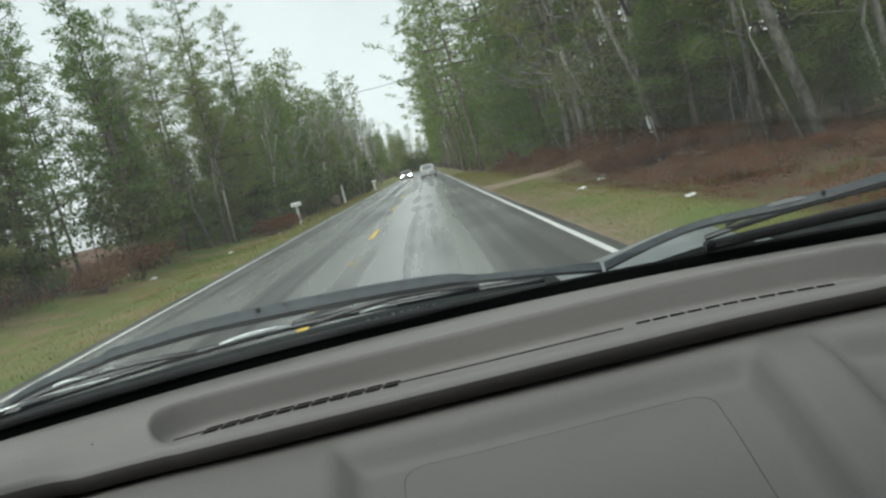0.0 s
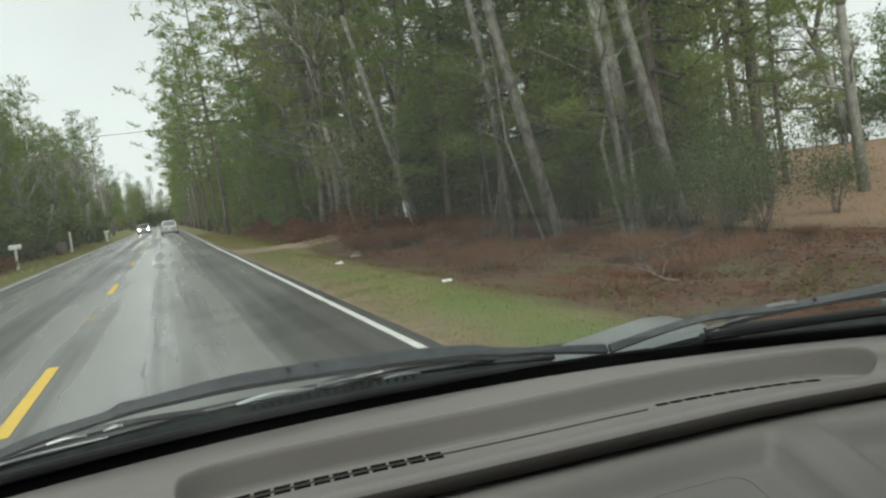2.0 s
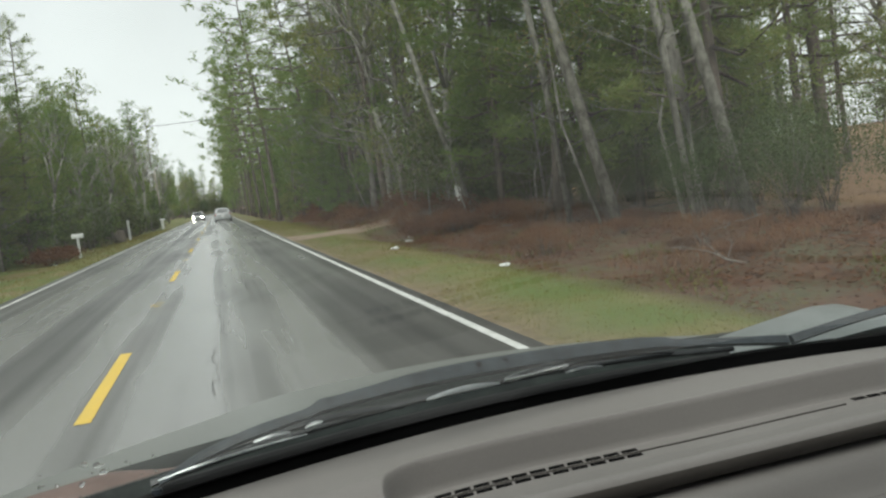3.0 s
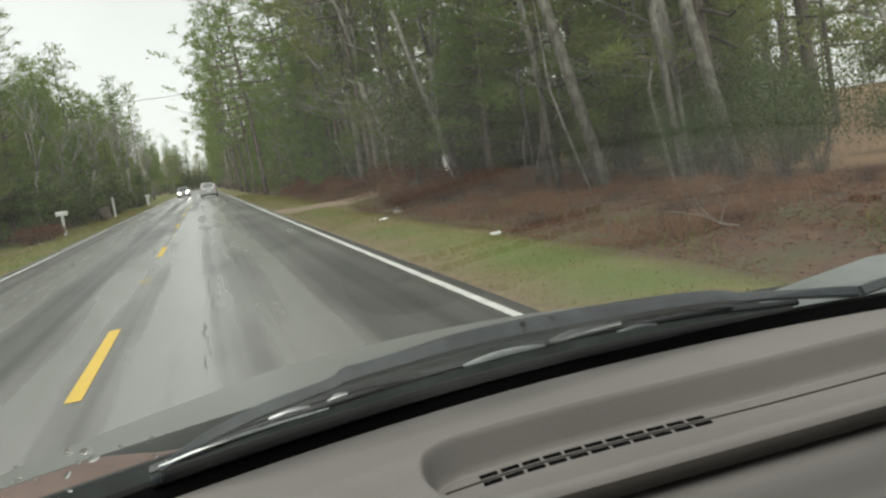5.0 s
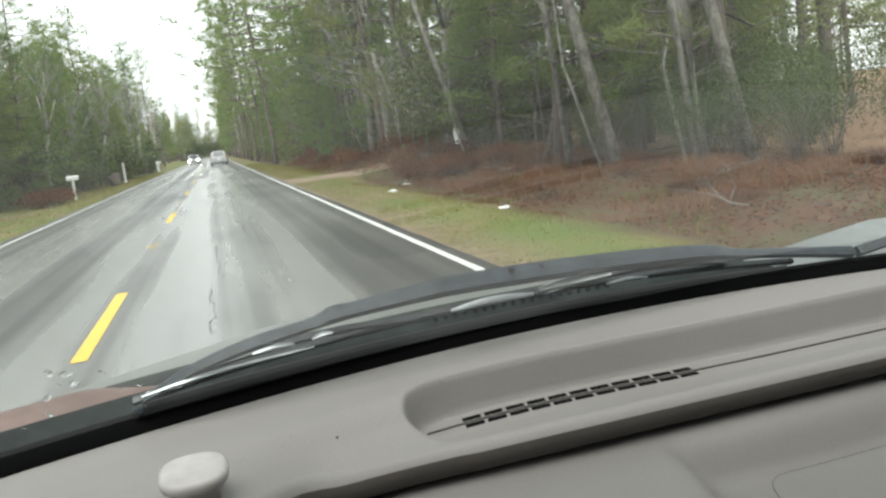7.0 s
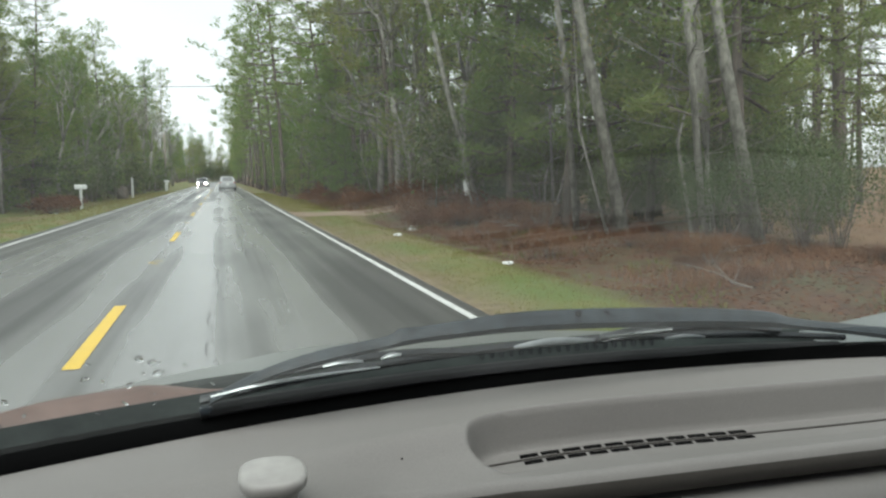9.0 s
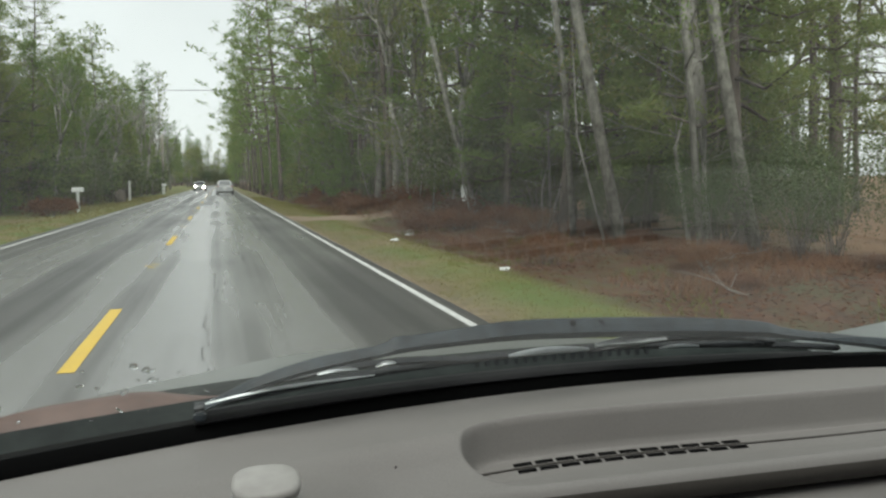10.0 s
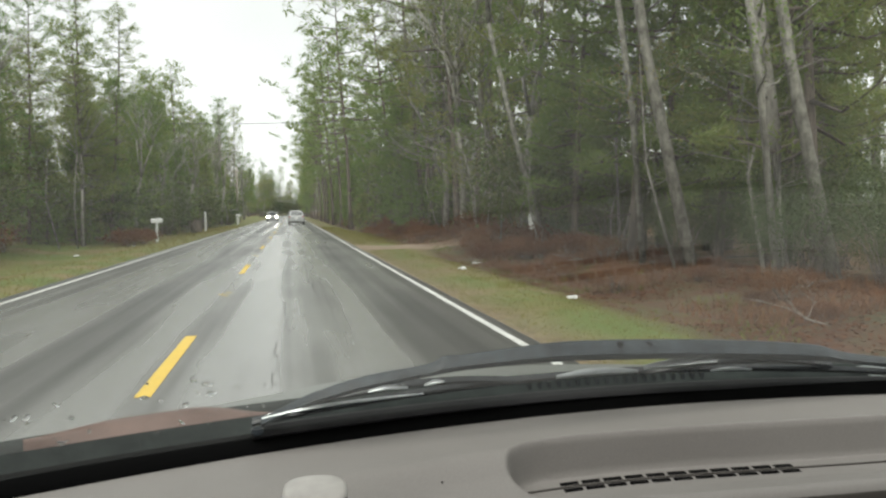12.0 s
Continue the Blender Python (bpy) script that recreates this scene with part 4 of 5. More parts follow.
    part("underbody", box_mesh("underbody", -0.74, 0.74, -1.9, 1.9, 0.17, 0.30, M_TYREDARK), top, "dark underbody")
    return top


lead = road_car(M_SILVER, "silver hatchback driving away on the wet road", False, 1.52)
lead.matrix_basis = pose(0.60, 92, -0.012, 0, 0, 0)
oncoming = road_car(M_SILVER, "silver oncoming sedan with bright headlights on", True, 1.44, False)
oncoming.matrix_basis = pose(-2.75, 128, -0.012, 0, 0, 180)
ahead = road_car(M_GREYCAR, "dark grey car further along the wet road", False, 1.62)
ahead.matrix_basis = pose(0.60, 150, -0.012, 0, 0, 0)

# ------------------------------------------------------------------ things on the verges
M_WOODPOLE = surface("grey_pole_wood", (0.16, 0.135, 0.11), (0.28, 0.25, 0.21), 2.0, (0.8, 0.95), 0.5, 20.0, stretch=(1, 1, 0.1), dist=0.01)
M_WHITEPOST = surface("weathered_white", (0.55, 0.56, 0.54), (0.70, 0.71, 0.69), 6.0, (0.5, 0.7), 0.1, 60.0, dist=0.003)
M_CABLE = plain("black_cable", (0.02, 0.02, 0.02), 0.6)
M_STEEL = plain("galvanised_steel", (0.45, 0.46, 0.46), 0.45, 0.8)


def mailbox(x, y, turn):
    top = tagged(new("mailbox"), "weathered white mailbox on a white wooden post", "mailbox", "mailboxes")
    part("post", box_mesh("post", -0.06, 0.06, -0.06, 0.06, -0.15, 1.02, M_WHITEPOST, 0.01), top, "white wooden post")
    bm = bmesh.new()
    ring = [(-0.11, 0), (-0.11, 0.12)] + [(0.11 * math.cos(radians(a)), 0.12 + 0.11 * math.sin(radians(a))) for a in range(165, 0, -15)] + [(0.11, 0.12), (0.11, 0)]
    rows = [[bm.verts.new((yy, a, 1.02 + b)) for a, b in ring] for yy in (-0.28, 0.28)]
    for i in range(len(ring)):
        j = (i + 1) % len(ring)
        bm.faces.new((rows[0][i], rows[0][j], rows[1][j], rows[1][i]))
    bm.faces.new(rows[0])
    bm.faces.new(list(reversed(rows[1])))
    part("box", bm_mesh("box", bm, M_WHITEPOST), top, "rounded white metal box")
    part("door", box_mesh("door", 0.28, 0.295, -0.10, 0.10, 1.03, 1.22, M_STEEL, 0.004), top, "metal flap")
    part("flag", box_mesh("flag", -0.05, 0.10, 0.112, 0.12, 1.16, 1.24, M_TAIL, 0.002), top, "small red flag")
    top.matrix_basis = pose(x, y, terrain(x, y), 0, 0, turn)
    return top


mailbox(-6.9, 45, 0)
mailbox(-6.4, 105, 12)


def marker_post(x, y, h, r, material, label, name="marker_post", lean=0):
    bm = bmesh.new()
    bmesh.ops.create_cone(bm, cap_ends=True, segments=14, radius1=r, radius2=r * 0.92, depth=h + 0.2)
    bmesh.ops.bevel(bm, geom=[e for e in bm.edges if e.calc_length() < r], offset=r * 0.15, segments=1, affect="EDGES")
    bmesh.ops.translate(bm, verts=bm.verts, vec=(0, 0, h / 2 - 0.1))
    ob = new(name, bm_mesh(name, bm, material, False))
    ob.matrix_basis = pose(x, y, terrain(x, y), 0, lean, 0)
    return tagged(ob, label, "post")


marker_post(-7.3, 74, 1.7, 0.10, M_WHITEPOST, "white painted marker post beside the road")
marker_post(-7.0, 112, 1.0, 0.08, M_WHITEPOST, "white painted marker post beside the road")
marker_post(8.2, 27.0, 1.25, 0.11, M_WHITEPOST, "pale leaning wooden post on the brown bank", "wooden_post", -6)
M_RED = plain("orange_red_paint", (0.55, 0.08, 0.04), 0.5)
marker_post(9.0, 100, 1.3, 0.09, M_RED, "orange-red marker post beside the drive")
bm = bmesh.new()
bmesh.ops.create_icosphere(bm, subdivisions=3, radius=0.5)
for vert in bm.verts:
    q = vert.co * 1.0
    vert.co *= 1 + 0.35 * noise.noise(q * 3)
    vert.co.z *= 1.5
stump = new("tree_stump", bm_mesh("tree_stump", bm, M_BARK_PINE, True))
stump.matrix_basis = pose(-7.8, 72, terrain(-7.8, 72) + 0.3)
tagged(stump, "dark rotten tree stump on the grass", "stump")


def utility_pole(x, y, h, label, lean=0.0):
    top = tagged(new("utility_pole"), label, "utility pole", "utility poles")
    part("pole", tube_mesh("pole", [(0, 0, -0.4), (0, 0, h * 0.5), (0, 0, h)], [0.15, 0.125, 0.10], 12, M_WOODPOLE), top)
    part("crossarm", box_mesh("crossarm", -0.9, 0.9, -0.06, 0.06, h - 0.7, h - 0.58, M_WOODPOLE, 0.01), top)
    for sx in (-0.8, 0.0, 0.8):
        part("insulator", tube_mesh("insulator", [(sx, 0, h - 0.58), (sx, 0, h - 0.42)], [0.05, 0.03], 8, M_WHITEPOST), top, "pale ceramic insulator")
    top.matrix_basis = pose(x, y, terrain(x, y), 0, lean, 0)
    return top


utility_pole(-13.2, 24.5, 9.5, "grey wooden utility pole in brown grass", 2)
utility_pole(-13.5, 70, 9.3, "grey wooden utility pole among the trees")
utility_pole(36, 52, 9.0, "grey wooden utility pole in the field")
utility_pole(-7.9, 128, 8.5, "pale wooden utility pole beside the road")


def cable(a, b, sag, label):
    pts = [Vector(a).lerp(Vector(b), k / 24) - Vector((0, 0, sag * 4 * (k / 24) * (1 - k / 24))) for k in range(25)]
    ob = new("overhead_cable", tube_mesh("overhead_cable", pts, [0.02] * 25, 5, M_CABLE))
    return tagged(ob, label, "cable", "overhead cables")


cable((-13.5, 70, terrain(-13.5, 70) + 8.7), (11.5, 68, 9.2), 0.35, "thin black cable strung over the road")
cable((-13.5, 70, terrain(-13.5, 70) + 8.75), (-13.2, 24.5, terrain(-13.2, 24.5) + 8.95), 0.5, "thin black cable between the poles")


def scrap(x, y, size, seed):
    r = random.Random(seed)
    bm = bmesh.new()
    bmesh.ops.create_icosphere(bm, subdivisions=2, radius=size)
    for vert in bm.verts:
        vert.co += Vector((r.gauss(0, 0.25), r.gauss(0, 0.25), r.gauss(0, 0.2))) * size
        vert.co.z *= 0.4
    ob = new("litter_scrap", bm_mesh("litter_scrap", bm, M_WHITEPOST))
    ob.matrix_basis = pose(x, y, terrain(x, y) + size * 0.2, 0, 0, r.uniform(0, 360))
    tagged(ob, "crumpled white paper litter on the grass", "litter", "roadside litter")


for i, (x, y) in enumerate([(4.6, 13.0), (5.6, 24.5), (6.0, 26.0), (4.0, 19.0), (-8.0, 33), (-9.5, 28), (-7.4, 41), (-11, 30)]):
    scrap(x, y, 0.09 + 0.02 * (i % 3), 300 + i)

# paired worn reflector marks between the dashes, and the cracks in the lane
for i in range(-1, 8):
    yc = 13.8 + 12.2 * i
    for k, dx in ((0, 0.02), (1, -0.05), (2, 0.05)):
        tagged(paint_strip("reflector_mark", YELLOW_X + dx, 0.10, yc - 0.24 + 0.22 * k, yc - 0.14 + 0.22 * k, M_YELLOW, 2), "small worn yellow reflector patch on asphalt", "road marking", "reflector marks", "structure")
M_CRACK = plain("open_crack", (0.03, 0.03, 0.03), 0.7)


def crack(x, y0, y1, seed):
    r = random.Random(seed)
    v, f = [], []
    n = 36
    xx = x
    for k in range(n + 1):
        y = y0 + (y1 - y0) * k / n
        xx += r.gauss(0, 0.016) + (x - xx) * 0.12
        w = 0.005 * r.uniform(0.0, 1.3)
        v += [(xx - w, y, road_z(xx) + 0.004), (xx + w, y, road_z(xx) + 0.004)]
    f = [(2 * k, 2 * k + 1, 2 * k + 3, 2 * k + 2) for k in range(n)]
    ob = new("road_crack", mesh_from("road_crack", v, f, M_CRACK))
    tagged(ob, "narrow dark crack in the asphalt", "road crack", kind="structure")


crack(-0.18, 6.4, 8.6, 1)
crack(-0.05, 9.2, 12.5, 2)
crack(0.36, 14, 22, 3)
crack(0.40, 26, 36, 4)

# ------------------------------------------------------------------ the car that the camera rides in
CX = 0.45
car = tagged(new("passenger_car"), "silver-grey car with a beige dashboard behind a wet windscreen", "car")


def seam_y(x):
    """Where the windscreen meets the dashboard."""
    return 0.80 - 0.37 * (x - CX) ** 2


SHELF, FLOOR = 1.130, 1.0948
TILT = math.tan(radians(35))


def glass_z(x, y, out=0.0):
    return SHELF + (seam_y(x) + out - y) * TILT


def sunk(x, s):
    """How far the long recess of the vents is sunk: steep behind and at its rounded ends, rising gently in front."""
    x0, x1, a, sc = 0.186, 1.005, 0.052, -0.125
    dx = max(x0 + a - x, x - (x1 - a), 0.0) / a
    back, front = max(s - sc, 0.0) / 0.033, max(sc - s, 0.0) / 0.031
    rho = math.hypot(dx, back, front)
    soft = 0.13 + 0.62 * (front / rho if rho > 1e-6 else 0.0)
    return smoothstep(0.0, soft, 1.0 - rho)


LIP = -0.151


def warp(x, s):
    """The vents, the roll and the panel run straighter than the glass on the passenger's side."""
    return s + (0.048 * smoothstep(0.50, 0.95, x) - 0.012 * smoothstep(0.24, 0.48, x)) * smoothstep(-0.02, -0.09, s) + 0.016 * smoothstep(0.45, 0.90, x) * smoothstep(-0.112, -0.150, s)


def lip_y(x):
    """The rear edge of the dashboard top, nearly straight across the car."""
    a, b = 0.612 - 0.030 * smoothstep(0.78, 1.10, x), seam_y(x) + warp(x, LIP)
    return (a + b - math.sqrt((a - b) ** 2 + 0.012 ** 2)) / 2 - 0.085 * smoothstep(0.11, 0.01, x)


def warp_top(x, s):
    """The top reaches back to its straight rear edge."""
    return warp(x, s) + (lip_y(x) - seam_y(x) - warp(x, LIP)) * smoothstep(-0.128, LIP + 0.002, s)


def dash_top(x, s):
    base = SHELF - 0.0015 * smoothstep(-0.03, 0.0, s) - 0.0285 * smoothstep(-0.104, -0.152, s) * (1 - 0.75 * smoothstep(0.13, 0.03, x))
    z = base + (FLOOR - 0.002 - base) * sunk(x, s)
    return (x, seam_y(x) + warp_top(x, s), z)


xs = axis_steps([(-0.30, 0.18, 40), (0.18, 0.25, 40), (0.25, 0.86, 60), (0.86, 0.945, 16), (0.945, 1.010, 44), (1.010, 1.20, 14)])
ss = axis_steps([(0.012, -0.088, 24), (-0.088, -0.102, 16), (-0.102, LIP, 44)])
dash = part("dashboard", grid_mesh("dashboard", xs, ss, dash_top, M_DASH), car, "beige-grey grained vinyl dashboard top")

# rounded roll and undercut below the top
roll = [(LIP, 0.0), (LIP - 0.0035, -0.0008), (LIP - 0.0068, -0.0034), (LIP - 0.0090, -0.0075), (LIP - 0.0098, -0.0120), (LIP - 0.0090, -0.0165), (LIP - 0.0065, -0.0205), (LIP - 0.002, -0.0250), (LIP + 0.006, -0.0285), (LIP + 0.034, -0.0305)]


def roll_at(x, k):
    s, dz = roll[k]
    return (x, lip_y(x) + s - LIP, dash_top(x, LIP)[2] + dz)


part("dash_roll", grid_mesh("dash_roll", xs, list(range(4)), roll_at, M_DASH), car, "rounded rear edge of the dashboard top")
# lower part of the same roll, its shade put in as darker colour
part("trim_strip", grid_mesh("trim_strip", xs, list(range(3, len(roll))), roll_at, M_ROLL_SHADE), car, "underside of the dash roll, darkened for shade")


def lower_panel(x, s):
    """Panel below the roll, with the sunk pads over the airbag and beside it."""
    z = 1.066 - 0.105 * smoothstep(-0.165, -0.50, s) + 0.0045 * smoothstep(-0.205, -0.160, s) - 0.22 * smoothstep(-0.42, -0.65, s)
    def pad(x0, x1, s0, s1, soft):
        return min(smoothstep(x0, x0 + soft, x), 1 - smoothstep(x1 - soft, x1, x), smoothstep(s0, s0 + soft, s), 1 - smoothstep(s1 - soft, s1, s))
    z -= 0.030 * pad(0.385, 0.84, -0.64, -0.190, 0.030)
    z -= 0.030 * pad(0.885, 1.30, -0.64, -0.190, 0.030)
    return (x, seam_y(x) + warp(x, s), z)


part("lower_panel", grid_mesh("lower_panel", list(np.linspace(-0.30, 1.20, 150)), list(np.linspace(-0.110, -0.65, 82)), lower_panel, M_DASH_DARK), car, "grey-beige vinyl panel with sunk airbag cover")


# added sheet closing the hollow here, coloured dark to pass for shade
part("panel_gap", grid_mesh("panel_gap", list(np.linspace(-0.30, 1.20, 60)), [0.02, -0.10, -0.16], lambda x, s: (x, seam_y(x) + warp(x, s), 1.045), M_UNDER_SHADE), car, "added dark sheet for the shade under the dashboard top")


def seam_line(points, width=0.0005):
    v, f = [], []
    p3 = [Vector(lower_panel(x, s)) + Vector((0, 0, 0.0006)) for x, s in points]
    return tube(p3, [width / 2] * len(p3), 4, v, f)


def rounded_path(x0, x1, s0, s1, rad, n=6):
    out = []
    for cx, cs, a0 in ((x0 + rad, s1 - rad, 180), (x1 - rad, s1 - rad, 90)):
        for k in range(n + 1):
            a = radians(a0 - 90 * k / n)
            out.append((cx + rad * math.cos(a), cs + rad * math.sin(a)))
    return [(x0, s0)] + out + [(x1, s0)]


def dense(pts, n=8):
    out = []
    for a, b in zip(pts[:-1], pts[1:]):
        out += [(a[0] + (b[0] - a[0]) * k / n, a[1] + (b[1] - a[1]) * k / n) for k in range(n)]
    return out + [pts[-1]]


v, f = seam_line(dense(rounded_path(0.455, 0.775, -0.57, -0.218, 0.02)))
part("airbag_seam", mesh_from("airbag_seam", v, f, M_SEAM, True), car, "thin dark moulded seam")
v, f = seam_line(dense(rounded_path(0.95, 1.25, -0.57, -0.218, 0.02)))
part("airbag_seam", mesh_from("airbag_seam", v, f, M_SEAM, True), car, "thin dark moulded seam")


def vent(x0, x1, cells, rows):
    """Two rows of dark slots with thin bars between them, set in the recess floor."""
    top = new("defroster_vent")
    top.parent = car
    tagged(top, "black slotted defroster vent")
    for a, b in rows:
        shift = -0.0015 if a < -0.11 else 0.0
        for k in range(cells):
            xa = x0 + shift + (x1 - x0) * (k + 0.06) / cells
            xb = x0 + shift + (x1 - x0) * (k + 0.89) / cells
            def slot(u, s):
                return (u, seam_y(u) + warp_top(u, s), FLOOR - 0.0020)
            verts = [slot(xa, a), slot(xb, a), slot(xb - 0.001, b), slot(xa - 0.001, b)]
            deep = [(p[0], p[1], p[2] + 0.0006) for p in verts]
            me = mesh_from("slot", [(p[0], p[1], p[2] - 0.003) for p in verts] + deep,
                           [(4, 5, 6, 7), (0, 1, 5, 4), (1, 2, 6, 5), (2, 3, 7, 6), (3, 0, 4, 7)], M_SLOT)
            part("slot", me, top)
    return top


vent(0.239, 0.466, 11, ((-0.106, -0.1128), (-0.1212, -0.1280)))
vent(0.737, 0.950, 11, ((-0.103, -0.111),))

# a thin joint runs between the two vents
v, f = [], []
tube([(x, seam_y(x) + warp_top(x, -0.1185), FLOOR - 0.0010) for x in np.linspace(0.205, 0.72, 30)], [0.0009] * 30, 4, v, f)
part("vent_joint", mesh_from("vent_joint", v, f, M_SEAM, True), car, "thin dark joint line")

# light sensor: a flat rounded cap on a short stem
def sensor_cap():
    """A shallow domed cap on a tapered stem, tipped a little towards the seats."""
    rings = [(0.0150, -0.050), (0.0160, -0.0105), (0.0195, -0.0095), (0.0214, -0.0070), (0.0219, -0.0035), (0.0214, -0.0006), (0.0188, 0.0006), (0.0100, 0.0014)]
    v, f = [], []
    n = 40
    tip = Matrix.Translation((0.028, 0.556, 1.146)) @ pose(0, 0, 0, 10, 0, 0)
    for r, z in rings:
        for k in range(n):
            a = 2 * math.pi * k / n
            c, q = math.cos(a), math.sin(a)
            sq = (abs(c) ** 2.6 + abs(q) ** 2.6) ** (-1 / 2.6)
            v.append(tip @ Vector((r * c * sq, r * q * sq * 0.92, z)))
    for i in range(len(rings) - 1):
        for k in range(n):
            k2 = (k + 1) % n
            f.append((i * n + k, i * n + k2, (i + 1) * n + k2, (i + 1) * n + k))
    f.append(tuple((len(rings) - 1) * n + k for k in range(n)))
    return mesh_from("light_sensor", v, f, M_SENSOR, True)


# tiny dark hole in the vinyl beside the sensor
bm = bmesh.new()
bmesh.ops.create_cone(bm, cap_ends=True, segments=12, radius1=0.0011, radius2=0.0008, depth=0.0012)
bmesh.ops.translate(bm, verts=bm.verts, vec=dash_top(0.129, -0.1270))
part("pin_hole", bm_mesh("pin_hole", bm, M_SLOT), car, "tiny dark pin hole in the vinyl")
part("light_sensor", sensor_cap(), car, "pale grey round sensor cap on the dash")

# instrument hood in front of the driver
def hood_over(u, a):
    rx, rz = 0.13, 0.072
    w = radians(a)
    return (-0.252 + rx * math.cos(w), 0.53 - u, 1.100 + rz * math.sin(w) ** 0.7 - 0.01 * math.cos(u * 8))


part("instrument_hood", grid_mesh("instrument_hood", list(np.linspace(0, 0.2, 8)), list(np.linspace(0, 180, 24)), hood_over, M_DASH), car, "rounded beige instrument hood")

# windscreen
def screen_at(x, k):
    y = seam_y(x) + 0.012 - 0.70 * k
    return (x, y, glass_z(x, y, 0.012))


screen = part("windscreen", grid_mesh("windscreen", list(np.linspace(-0.30, 1.20, 60)), list(np.linspace(-0.02, 1.0, 30)), screen_at, M_GLASS), car, "wet laminated windscreen")
screen.visible_shadow = False


def seal_at(x, k):
    """Black rubber lip that stands up between the dashboard and the glass."""
    lip = ((-0.023, -0.004), (-0.022, 0.003), (-0.012, 0.0090), (0.004, 0.0112), (0.016, 0.006), (0.020, -0.010))[k]
    return (x, seam_y(x) + lip[0] + 0.004, SHELF + lip[1])


part("windscreen_seal", grid_mesh("windscreen_seal", list(np.linspace(-0.30, 1.20, 60)), list(range(6)), seal_at, M_FRIT), car, "black rubber seal at the foot of the windscreen")


# cowl and bonnet
def cowl_at(x, k):
    y = seam_y(x) + 0.03 + 0.15 * k
    return (x, y, 1.128 - 0.035 * math.sin(math.pi * min(1, k * 1.2)))


part("cowl", grid_mesh("cowl", list(np.linspace(-0.34, 1.24, 80)), list(np.linspace(0, 1, 12)), cowl_at, M_COWL), car, "black plastic cowl grille, wet")


def bonnet_at(x, k):
    y0 = seam_y(x) + 0.16
    y1 = 1.80 - 0.25 * ((x - CX) / 0.85) ** 2
    y = y0 + (y1 - y0) * k
    z = 1.088 - 0.100 * k ** 1.2 - 0.10 * smoothstep(0.85, 1.12, k) - 0.035 * ((x - CX) / 0.8) ** 2 - 0.006 * smoothstep(0.05, 0.30, x) - 0.010 * smoothstep(0.20, -0.05, x)
    return (x, y, z)


part("bonnet", grid_mesh("bonnet", list(np.linspace(-0.38, 1.28, 90)), list(np.linspace(0, 1.12, 40)), bonnet_at, M_PAINT), car, "wet pale silver-grey bonnet")


def on_glass(x, s, out):
    """A point over the windscreen: s forward of the seam at dash level, out of the glass by that much."""
    y = seam_y(x) + s
    return Vector((x, y, glass_z(x, y) + out))


PROFILE = ((-1, 0), (-1, 0.45), (-0.82, 0.85), (-0.4, 1.0), (0.4, 1.0), (0.82, 0.85), (1, 0.45), (1, 0))


def ribbon(name, pts, wide, thick, material, parent, label=""):
    """A flat bar along a line, as wide as given up the glass."""
    v, f = [], []
    up = Vector((0, -math.cos(radians(35)), math.sin(radians(35))))
    nrm = Vector((0, math.sin(radians(35)), math.cos(radians(35))))
    m = len(PROFILE)
    for p, w, t in zip(pts, wide, thick):
        for a, b in PROFILE:
            v.append(p + up * a * w / 2 + nrm * b * t)
    for i in range(len(pts) - 1):
        for k in range(m):
            k2 = (k + 1) % m
            f.append((i * m + k, i * m + k2, (i + 1) * m + k2, (i + 1) * m + k))
    n = (len(pts) - 1) * m
    f += [tuple(range(m)), tuple(n + k for k in reversed(range(m)))]
    return part(name, mesh_from(name, v, f, material, False), parent, label)


def curve_through(rows, n):
    """Catmull-Rom through rows of numbers, n steps a span."""
    r = [np.array(q, dtype=float) for q in rows]
    r = [2 * r[0] - r[1]] + r + [2 * r[-1] - r[-2]]
    out = []
    for i in range(1, len(r) - 2):
        for k in range(n):
            t = k / n
            out.append(0.5 * (2 * r[i] + (r[i + 1] - r[i - 1]) * t + (2 * r[i - 1] - 5 * r[i] + 4 * r[i + 1] - r[i + 2]) * t ** 2 + (3 * r[i] - r[i - 1] - 3 * r[i + 1] + r[i + 2]) * t ** 3))
    return [tuple(float(c) for c in q) for q in out + [r[-2]]]


